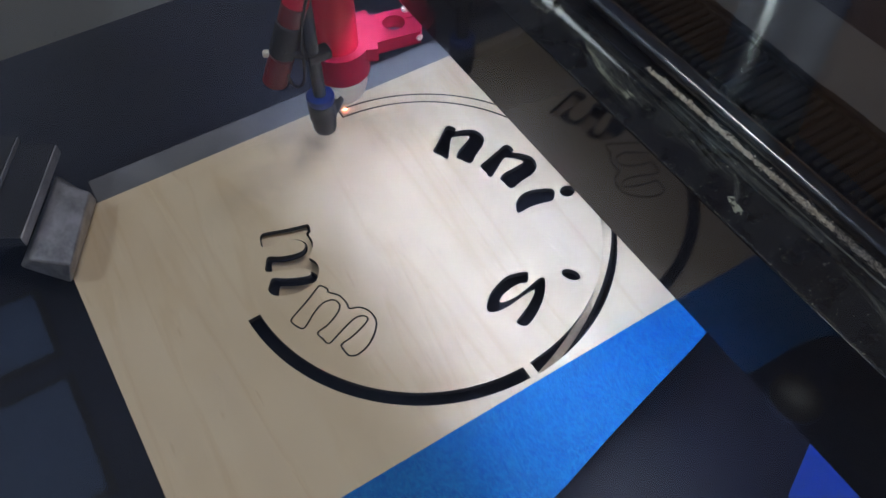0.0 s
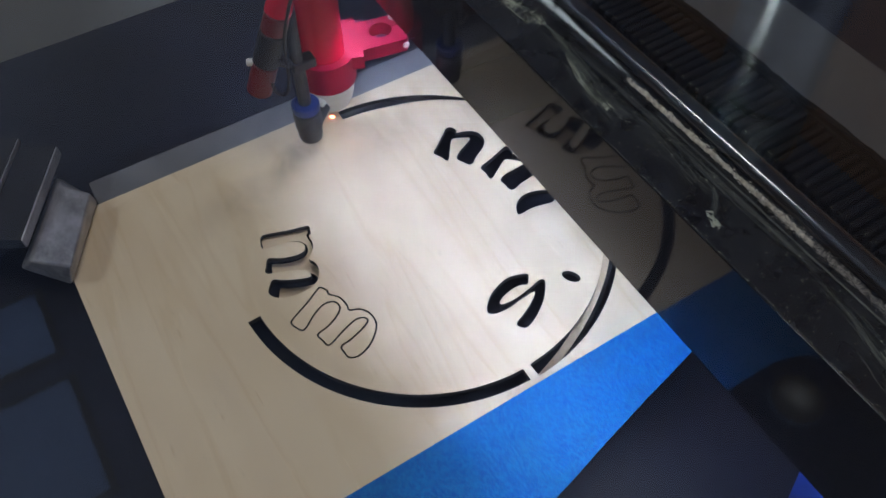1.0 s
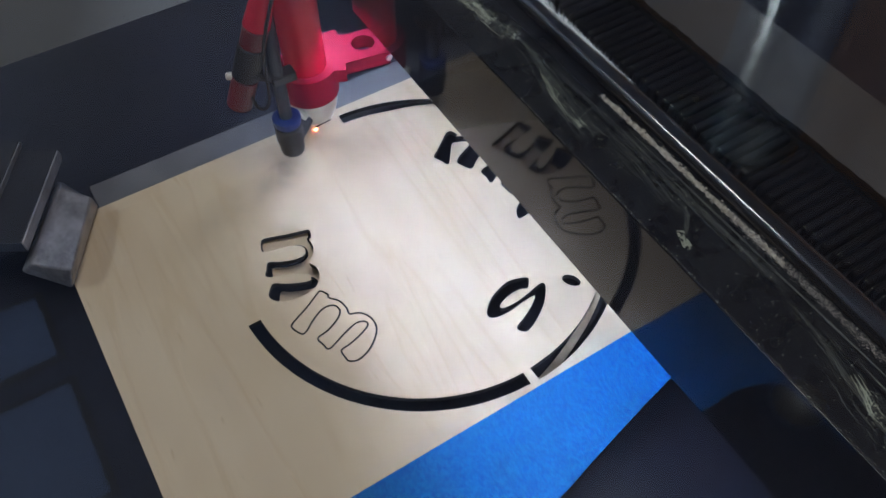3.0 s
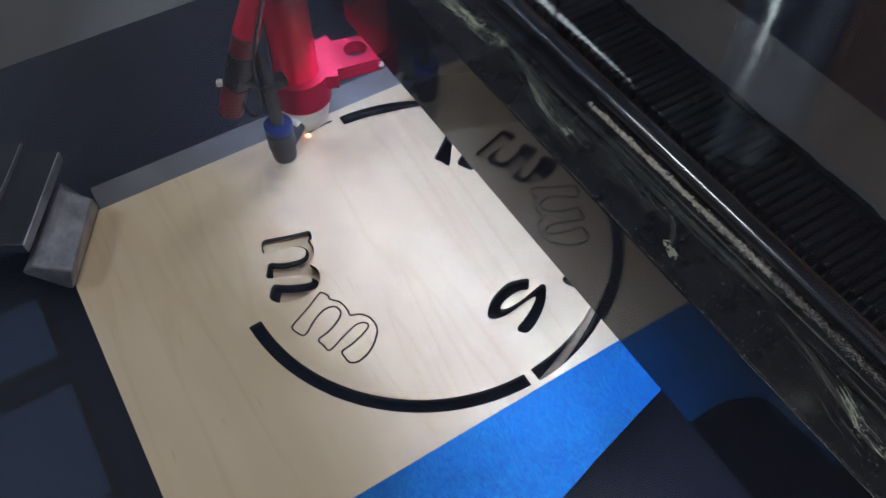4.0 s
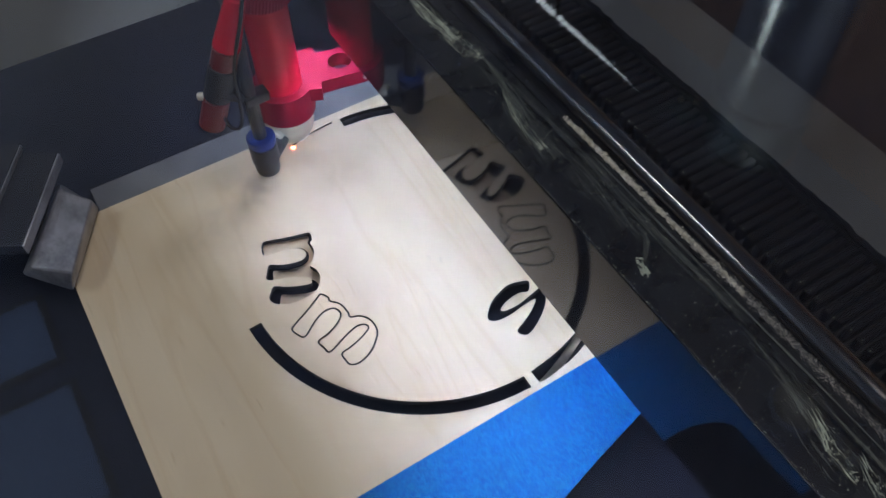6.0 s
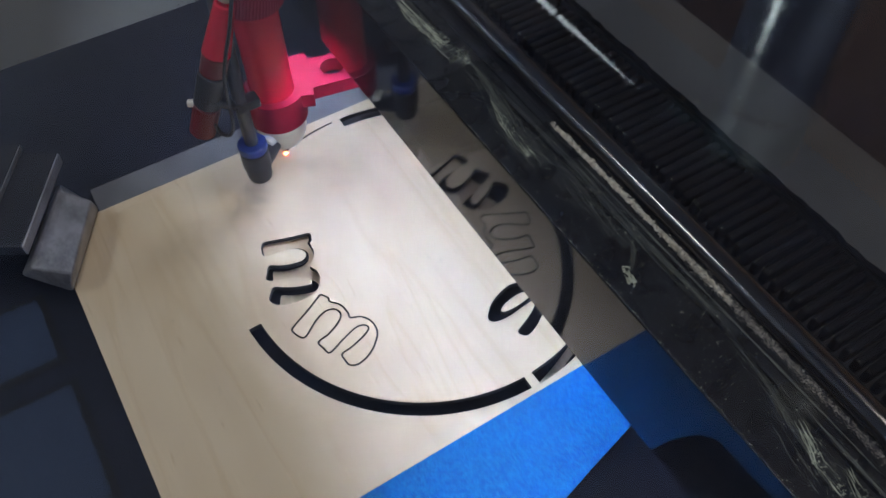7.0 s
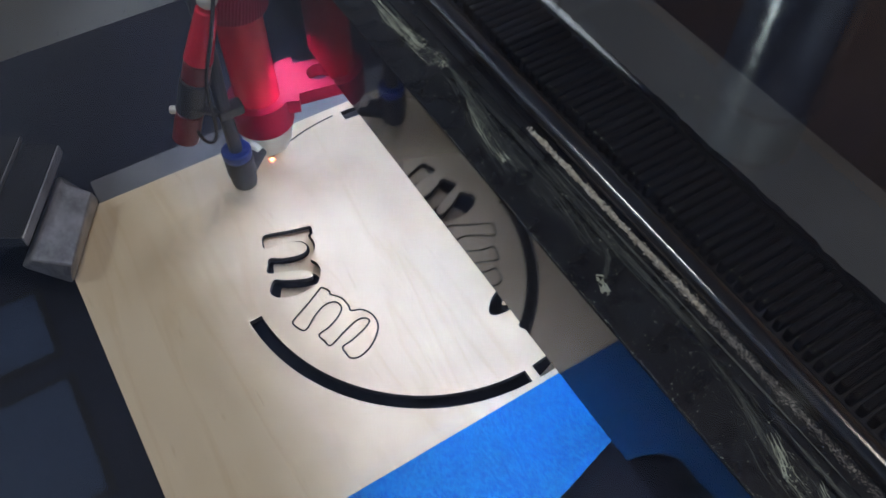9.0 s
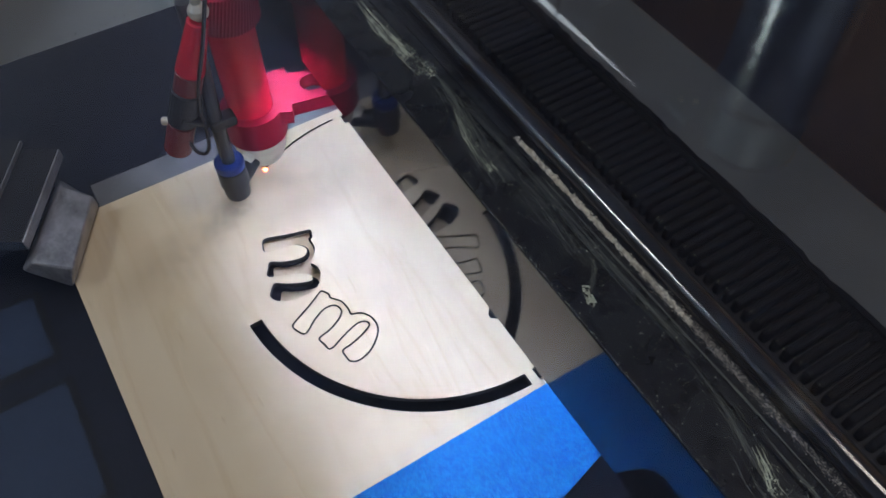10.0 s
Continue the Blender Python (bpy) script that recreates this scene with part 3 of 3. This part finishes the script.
def ridge_point(y0, y1, wide):
    """A point on the bank of crumbs: heaped in uneven clumps, thinning out along the rail."""
    while True:
        y = RNG.uniform(y0, y1)
        clump = 0.75 + 0.35 * noise.noise((y * 0.35, 3.1, 0.0)) + 0.4 * noise.noise((y * 1.1, 7.7, 0.0))
        dense = min(1.0, (-74 - y) / 10 + 0.12) * (1.0 if y > -150 else max(0.3, 1 - (-150 - y) / 80))
        if RNG.random() < clump * dense:
            return 27.5 + (-76 - y) * 0.012 + RNG.gauss(0, wide), y, 141.7 + abs(RNG.gauss(0, 0.9)) * clump * dense


crumbs("crumb_ridge", 3000, lambda: ridge_point(-162, -74, 0.42), 0.32, M_CRUMB, gantry, "pale burnt crumbs along the rail")
crumbs("fine_crumbs", 4600, lambda: ridge_point(-275, -140, 0.8), 0.19, M_GRIT, gantry, "fine grey crumbs along the rail")
crumbs("dust_specks", 2700, lambda: (min(28.0, max(3.0, RNG.choice((RNG.uniform(3, 28), RNG.gauss(17, 4))))), RNG.uniform(-300, 30), 141.85), 0.125, M_RESIDUE, gantry, "pale dust specks")
crumbs("coarse_specks", 420, lambda: (RNG.uniform(3.2, 24), RNG.uniform(-290, -30), 141.85), 0.21, M_RESIDUE, gantry, "scattered pale flecks on the cover")
crumbs("lip_specks", 500, lambda: (2.5 + abs(RNG.gauss(0, 0.25)), RNG.uniform(-300, -60), 141.8), 0.15, M_RESIDUE, gantry, "pale specks on the lip")
crumbs("chain_dust", 900, lambda: (48.0 + abs(RNG.gauss(0, 1.0)), -318 + 4.0 * RNG.randrange(4, 92) + RNG.gauss(0, 0.7), 138.4 + RNG.uniform(-0.9, 0.1)), 0.20, M_RESIDUE, gantry, "dust on the chain ends")


def residue(spine, width, streaks, thick, lumps, seed, material):
    """Dried residue: thin ribbons drawn along a spine, with a few lumps at its far end."""
    r = random.Random(seed)
    path = smooth_path([(x, y, 0) for x, y in spine], 14, False)
    bm = bmesh.new()
    for _ in range(streaks):
        k0 = int(r.random() ** 1.2 * (len(path) - 6))
        k1 = min(len(path) - 1, k0 + r.randrange(5, 12 + len(path) // 3))
        off, wob, ph = r.gauss(0, 0.42) * width, r.uniform(0, 0.25), r.uniform(0, 6)
        w0, rows = thick * r.uniform(0.3, 1.25), []
        for k in range(k0, k1 + 1):
            d = (path[min(k + 1, len(path) - 1)] - path[max(k - 1, 0)]).normalized()
            n = Vector((-d.y, d.x, 0))
            u = (k - k0) / (k1 - k0)
            p = path[k] + n * (off * (0.45 + 0.55 * k / len(path)) + wob * math.sin(0.7 * k + ph))
            w = w0 * (0.12 + math.sin(math.pi * u) ** 0.7) * r.uniform(0.75, 1.2)
            z = 141.83
            rows.append([bm.verts.new((p.x - n.x * w, p.y - n.y * w, z)), bm.verts.new((p.x, p.y, z + 0.35 * w)), bm.verts.new((p.x + n.x * w, p.y + n.y * w, z))])
        for a, c in zip(rows, rows[1:]):
            bm.faces.new((a[0], a[1], c[1], c[0]))
            bm.faces.new((a[1], a[2], c[2], c[1]))
    for _ in range(lumps):
        k = int(len(path) * (1 - 0.7 * r.random() ** 1.3)) - 1
        m = Matrix.Translation(path[k] + Vector((r.gauss(0, 0.28) * width, r.gauss(0, 0.8), 141.9))) @ pose(0, 0, 0, 0, 0, r.uniform(0, 180)) \
            @ Matrix.Diagonal((thick * r.uniform(1.5, 5), thick * r.uniform(1, 2.6), thick * r.uniform(0.4, 1.4), 1))
        b2 = bmesh.new()
        bmesh.ops.create_icosphere(b2, subdivisions=1, radius=0.5, matrix=m)
        merge(bm, b2)
    return part("residue_smear", bm, material, gantry, "dried pale green residue smear")


residue([(17.5, 24), (17.2, -2), (17.4, -16), (19.4, -33)], 6.5, 15, 0.2, 300, 1, M_RESIDUE)
residue([(15.0, 12), (14.6, -4), (16.4, -20)], 4.0, 8, 0.18, 130, 2, M_RESIDUE)
residue([(19.8, -30), (18.8, -46), (16.4, -60), (13.6, -76), (12.6, -90)], 6.5, 60, 0.13, 60, 3, M_SMEAR)
residue([(17.4, -52), (14.0, -68), (12.0, -84)], 3.6, 9, 0.16, 80, 4, M_RESIDUE)
residue([(21.5, -50), (22.5, -90), (21.8, -130), (22.8, -170)], 2.6, 30, 0.11, 0, 5, M_SMEAR)
residue([(18.0, -84), (18.6, -104), (16.8, -122), (17.4, -130)], 3.6, 24, 0.10, 30, 13, M_SMEAR)
residue([(24.9, -92), (25.0, -150), (25.2, -220)], 0.4, 26, 0.10, 16, 6, M_SMEAR)
residue([(15.0, -92), (14.0, -112), (12.0, -124)], 6.0, 12, 0.12, 26, 7, M_SMEAR)
residue([(17.9, -126), (17.4, -131), (14.0, -135), (10.4, -138)], 1.2, 9, 0.22, 10, 8, M_SMEAR)
residue([(11.2, -135.4), (9.8, -138.0), (9.0, -141.6)], 1.8, 10, 0.34, 40, 9, M_RESIDUE)
residue([(21.0, -168), (18.6, -188), (15.6, -202), (13.6, -217)], 6.0, 34, 0.12, 30, 10, M_SMEAR)
residue([(18.4, -198), (16.0, -205), (14.0, -210), (13.2, -219)], 4.0, 14, 0.17, 70, 11, M_RESIDUE)
residue([(19.4, -214), (16.8, -221), (15.6, -227), (16.4, -236)], 4.0, 14, 0.17, 60, 14, M_RESIDUE)
residue([(22.4, -190), (21.8, -225), (22.0, -260)], 2.0, 12, 0.11, 10, 12, M_SMEAR)

grime = crumbs("grime_specks", 70, lambda: (RNG.uniform(-170, 10), 286 - abs(RNG.gauss(0, 1.2)), BED + RNG.uniform(0.2, 7)), 0.5, M_CHAR, None)
tagged(grime, "dark specks of grime along the foot of the panel", "grime", kind="stuff")

grime = crumbs("soot_specks", 60, lambda: (RNG.uniform(20, 95), RNG.uniform(108, 128), -2.95), 0.28, M_CHAR, None)
tagged(grime, "black soot specks on the grey metal strip", "soot", kind="stuff")
grime = crumbs("pale_specks", 26, lambda: (RNG.uniform(-110, 30), RNG.uniform(140, 280), BED + 0.1), 0.35, M_RESIDUE, None)
tagged(grime, "pale dust specks on the black bed", "dust", kind="stuff")


def wood_nicks(count):
    """Short raised splinters on the plywood face, too small to count."""
    r, bm = random.Random(21), bmesh.new()
    for _ in range(count):
        if r.random() < 0.6:
            a, d = r.uniform(0, 6.28), 50 * math.sqrt(r.random())
            x, y = d * math.cos(a) - 2, d * math.sin(a) + 4
        else:
            x, y = r.uniform(-160, -108), r.uniform(-98, 55)
        m = Matrix.Translation((x, y, 0.03)) @ pose(0, 0, 0, 0, 0, r.gauss(8, 14)) @ Matrix.Diagonal((r.uniform(0.16, 0.34), r.uniform(1.0, 3.2), r.uniform(0.1, 0.3), 1))
        b2 = bmesh.new()
        bmesh.ops.create_icosphere(b2, subdivisions=1, radius=0.5, matrix=m)
        merge(bm, b2)
    return part("wood_nicks", bm, M_NICK)


tagged(wood_nicks(130), "short raised splinters and nicks in the plywood face", "splinters", kind="stuff")

# ---- laser head ----
HX, HY = 6.3, 100.0
head = empty("laser_head")
tagged(head, "red anodised laser head with air hose and pointer tube", "laser head")
ring = part("nozzle_ring", lathe([(9.4, 14.4), (10.8, 15.0), (12.6, 19.0), (13.7, 23.5), (14.0, 30.2), (13.0, 31)], 48, pose(1.2, -0.6, 0)), M_RING, head, "silver metal ring")


def plate_outline():
    """Clamp plate: round front about the tube, stepped sides, a lug with a hole to the side."""
    pts = []
    for k in range(25):
        a = radians(120 + k * (308 - 120) / 24)
        pts.append(Vector((1.2 + 16.2 * math.cos(a), -0.6 + 16.2 * math.sin(a), 0)))
    pts += [Vector(p).to_3d() for p in ((17.2, -16.2), (19.3, -11.2), (44.0, -15.6), (47.0, -12.0), (48.6, -3.0), (42.4, -1.8), (42.4, -1.3), (48.7, -2.4), (49.2, 2.6), (46.5, 7.0), (26.6, 11.2), (27.4, 17.2), (3, 17.2))]
    return pts


flange = sheet("clamp_plate", [plate_outline(), oval(35.2, -1.4, 6.4, 6.2, 0, 36)], 50, 8.0, M_RED, M_RED, head)
flange["label"] = "red anodised clamp plate with a lug"
part("flange", lathe([(14.8, 31.1), (15.8, 32), (16.0, 34), (16.0, 42)], 48, pose(1.2, -0.6, 0)), M_RED, head, "round red flange")
part("lens_tube", lathe([(11.4, 50), (11.4, 104)], 48, pose(0.8, -0.4, 0)), M_RED_TUBE, head, "glossy red lens tube")


def knurled():
    n, bm = 120, bmesh.new()
    rings = []
    for z, r in ((104, 13.4), (105, 15.0), (124, 15.0), (125, 13.6)):
        rings.append([bm.verts.new(((r + (0.35 if i % 2 else 0)) * math.cos(2 * math.pi * (i + (z - 104) * 0.3) / n), (r + (0.35 if i % 2 else 0)) * math.sin(2 * math.pi * (i + (z - 104) * 0.3) / n), z)) for i in range(n)])
    for a, c in zip(rings, rings[1:]):
        for i in range(n):
            bm.faces.new((a[i], a[(i + 1) % n], c[(i + 1) % n], c[i]))
    bm.faces.new(rings[0][::-1])
    bm.faces.new(rings[-1])
    bmesh.ops.translate(bm, vec=(0.8, -0.4, 0), verts=bm.verts)
    return bm


part("knurled_ring", knurled(), M_RED, head, "knurled red focus ring", smooth=False)
part("upper_tube", lathe([(12.4, 125), (12.4, 175)], 40, pose(0.8, -0.4, 0)), M_RED, head)
part("carriage_arm", box(6, 45, 2, 34, 152.5, 160, 1.0), M_BLACK, head)
for nm, x, y, z, rx in (("lug_screw", 46.0, 4.6, 49.8, 0), ("lug_screw", 43.5, -14.2, 46.0, 90)):
    part(nm, lathe([(1.9, 0), (2.1, 0.3), (2.1, 1.6), (1.7, 2.0)], 6 if rx else 16, pose(x, y, z, rx, 0, 0)), M_RING, flange, "small steel screw")

# pointer tube, leaning
P0, P1 = Vector((-42.4, -14, 53)), Vector((-17.5, -25, 127))
lerp = lambda t: tuple(P0 + (P1 - P0) * t)
pointer = part("pointer_tube", rod(lerp(0), lerp(0.25), 6.5, 28, 1.0), M_RED_DARK, head, "dull red pointer tube")
part("pointer_band", rod(lerp(0.25), lerp(0.50), 6.8, 28, 0.5), M_BLACK, pointer, "black wrap round the pointer")
part("pointer_upper", rod(lerp(0.50), lerp(0.64), 6.3, 28, 0.5), M_RED_DARK, pointer)
part("pointer_cap", rod(lerp(0.64), lerp(1.0), 6.6, 28, 0.8, r2=4.6), M_RED_TUBE, pointer, "red upper sleeve")
part("pointer_screw", rod((-40.5, -14.5, 72), (-44.6, -12.4, 72), 2.0, 14, 0.5), M_RING, pointer, "small steel screw")
part("ball_joint", lathe([(0.3, -4.2), (2.6, -3.4), (4.1, -1.5), (4.5, 0), (4.2, 1.7), (3.0, 3.4), (2.2, 4.4), (2.2, 8.0), (0.3, 8.2)], 24, pose(-16.5, -25.8, 131.5)), M_RING, head, "bright steel ball")

# air assist elbow and hose
FX, FY = -22.2, -22.3
elbow = part("air_elbow", lathe([(4.6, 15.5), (6.1, 16.6), (6.6, 19), (6.7, 25.0), (7.4, 25.8), (7.4, 36), (6.8, 36.6)], 36, pose(FX, FY, 0)), M_FIT, head, "dark grey push-fit elbow")
arm = part("elbow_arm", rod((FX, FY, 24), (-5, -5.5, 20), 5.6, 24, 0.8, r2=4.6), M_FIT, elbow)
part("arm_tip", rod((-13.0, -12.2, 25.6), (-4.8, -5.2, 22.6), 4.0, 24, 0.6, r2=3.8), M_RING, elbow, "bare metal tip")
part("blue_collar", lathe([(5.6, 36.6), (7.2, 37.0), (7.5, 38.4), (7.5, 41.2), (6.8, 41.9), (3.6, 41.9)], 32, pose(FX, FY, 0)), M_BLUE, elbow, "blue release collar")
part("air_hose", sweep([(FX, FY, 41.9), (FX, FY, 60), (FX + 0.2, FY + 1, 76), (FX + 2, FY + 5, 98), (FX + 3, FY + 8, 130)], 3.4, 16), M_HOSE, head, "grey air hose")
clip = part("hose_clip", box(FX - 3.8, FX + 9, FY - 3.8, FY + 4, 65, 70.5, 1.0), M_BLACK, head, "black hose clip")
part("clip_arm", rod((FX - 3, FY, 69), (-37, -22, 78), 2.4, 12, 0.4), M_BLACK, clip)
part("wire", sweep([(-37, -21, 62), (-35, -20, 53), (-31, -21, 51), (-28.5, -23, 60), (-27, -25.5, 90), (-20, -31, 118), (-14, -32, 140)], 0.9, 8), M_BLACK, head, "thin black wire")
def spark_star():
    """A small glowing burn point with a few short spikes."""
    r, bm = random.Random(3), lathe([(0.15, 0.0), (0.75, 0.2), (0.6, 0.55), (0.15, 0.9)], 14)
    for k in range(7):
        a = k * 0.9 + r.uniform(-0.3, 0.3)
        l = r.uniform(0.9, 1.9)
        rod((0, 0, 0.4), (l * math.cos(a), l * math.sin(a), r.uniform(0.3, 1.0)), 0.34, 8, 0.05, bm, r2=0.10)
    return bm


part("burn_spark", spark_star(), M_SPARK, head, "glowing red burn point")


# ---- smoke and the head's shade: thin wisps that drift with the burn point ----
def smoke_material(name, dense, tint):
    """Thin brown smoke, also used for the head's shade: a little scattering, torn by noise, thinning out to the rim of
    each wisp.
    """
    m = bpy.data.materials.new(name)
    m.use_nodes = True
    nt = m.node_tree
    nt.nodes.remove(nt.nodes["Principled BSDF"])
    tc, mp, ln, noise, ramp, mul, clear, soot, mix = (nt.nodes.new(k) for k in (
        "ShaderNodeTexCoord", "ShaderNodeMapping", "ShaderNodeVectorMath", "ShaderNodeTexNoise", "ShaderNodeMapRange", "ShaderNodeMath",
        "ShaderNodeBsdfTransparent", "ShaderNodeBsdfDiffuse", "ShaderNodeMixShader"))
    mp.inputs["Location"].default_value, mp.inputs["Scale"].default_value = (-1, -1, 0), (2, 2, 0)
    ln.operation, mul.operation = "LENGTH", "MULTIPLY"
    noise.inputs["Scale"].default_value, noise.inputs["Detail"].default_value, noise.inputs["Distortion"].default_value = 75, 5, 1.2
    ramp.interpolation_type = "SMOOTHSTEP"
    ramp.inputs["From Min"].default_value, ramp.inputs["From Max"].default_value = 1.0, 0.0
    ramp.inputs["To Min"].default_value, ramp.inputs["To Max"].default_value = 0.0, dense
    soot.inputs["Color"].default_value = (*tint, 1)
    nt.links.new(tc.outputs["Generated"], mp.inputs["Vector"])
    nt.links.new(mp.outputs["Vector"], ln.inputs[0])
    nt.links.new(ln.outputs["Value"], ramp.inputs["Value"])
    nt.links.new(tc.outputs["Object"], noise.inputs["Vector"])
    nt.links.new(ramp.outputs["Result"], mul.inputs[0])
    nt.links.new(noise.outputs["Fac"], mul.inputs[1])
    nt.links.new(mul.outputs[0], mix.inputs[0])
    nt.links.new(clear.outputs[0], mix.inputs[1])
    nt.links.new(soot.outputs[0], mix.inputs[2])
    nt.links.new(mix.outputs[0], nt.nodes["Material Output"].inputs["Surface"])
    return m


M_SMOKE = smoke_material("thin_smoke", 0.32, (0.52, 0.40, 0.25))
# Denser brown wisp puts the head's shade on the plywood into the smoke colour.
M_SMOKE_SHADE = smoke_material("smoke_and_head_shade", 0.60, (0.40, 0.28, 0.15))


def smoke_shade_wisp(a, b, z, seed):
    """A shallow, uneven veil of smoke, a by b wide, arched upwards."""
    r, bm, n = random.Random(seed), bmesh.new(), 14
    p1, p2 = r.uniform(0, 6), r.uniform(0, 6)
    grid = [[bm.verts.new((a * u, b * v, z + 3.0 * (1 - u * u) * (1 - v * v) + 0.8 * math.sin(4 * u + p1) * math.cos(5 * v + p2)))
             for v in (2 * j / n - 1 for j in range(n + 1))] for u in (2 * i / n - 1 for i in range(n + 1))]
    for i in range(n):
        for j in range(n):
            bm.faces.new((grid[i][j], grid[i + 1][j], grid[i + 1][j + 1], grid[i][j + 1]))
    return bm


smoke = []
for k, (a, b, z, x, y, turn, stuff) in enumerate(((19, 13, 1.8, 3, -17, -40, M_SMOKE), (26, 15, 2.2, -34, -24, 34, M_SMOKE_SHADE),
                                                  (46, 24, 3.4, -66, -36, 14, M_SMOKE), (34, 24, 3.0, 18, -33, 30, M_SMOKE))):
    w = part("smoke_shade_wisp", smoke_shade_wisp(a, b, z, k), stuff)
    tagged(w, "thin brown wisp of smoke over the plywood, partly the head's shade", "smoke", "smoke wisps")
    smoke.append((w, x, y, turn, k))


# ---- movement ----
def motions():
    # (seconds, gantry shift, head shift along the beam), in millimetres
    path = [(0.0, 0.0, 0.0), (0.5, -2.7, 0.0), (0.8, -4.5, 0.0), (0.9, -7.0, -0.2), (1.0, -9.0, -0.3), (1.5, -12.0, -0.4), (2.0, -15.0, -0.65),
            (2.5, -17.95, -1.0), (4.0, -26.4, -2.35), (4.5, -29.25, -3.0), (5.0, -32.1, -3.7), (5.5, -34.9, -4.4), (7.0, -43.0, -7.05),
            (7.5, -45.9, -8.15), (8.0, -48.5, -9.3), (8.5, -51.4, -10.6), (9.0, -54.2, -11.75), (9.5, -56.9, -13.05), (10.0, -59.4, -14.35)]
    walk(gantry, [(t, pose((GX + dx) * MM, 0, 0)) for t, dx, dy in path])
    walk(head, [(t, pose((HX + dx) * MM, (HY + dy) * MM, 0)) for t, dx, dy in path])
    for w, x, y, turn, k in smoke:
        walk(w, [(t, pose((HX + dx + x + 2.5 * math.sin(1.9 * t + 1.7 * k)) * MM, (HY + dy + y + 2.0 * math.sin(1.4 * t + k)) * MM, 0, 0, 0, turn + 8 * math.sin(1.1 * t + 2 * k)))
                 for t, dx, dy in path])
    # the strip tips into its slot when the last cut meets
    flat = pose(0, 0, 0)
    drop = pose(80 * MM, 0, 0, 0, -8, 0) @ pose(-80 * MM, 0, 0)
    walk(piece_ne, [(0.0, flat), (0.70, flat), (0.77, drop), (10.0, drop)])
    # the beam burns out one sliver after another
    for a, s in slivers:
        x = RO * math.cos(radians(a))
        when = 10.0
        for (t0, d0, _), (t1, d1, _) in zip(path, path[1:]):
            if HX + d0 >= x >= HX + d1:
                when = t0 + (t1 - t0) * (HX + d0 - x) / (d0 - d1)
        gone = pose(0, 0, -11 * MM)
        walk(s, [(0.0, flat), (min(when, 9.9), flat), (min(when + 0.07, 9.97), gone), (10.0, gone)])


motions()
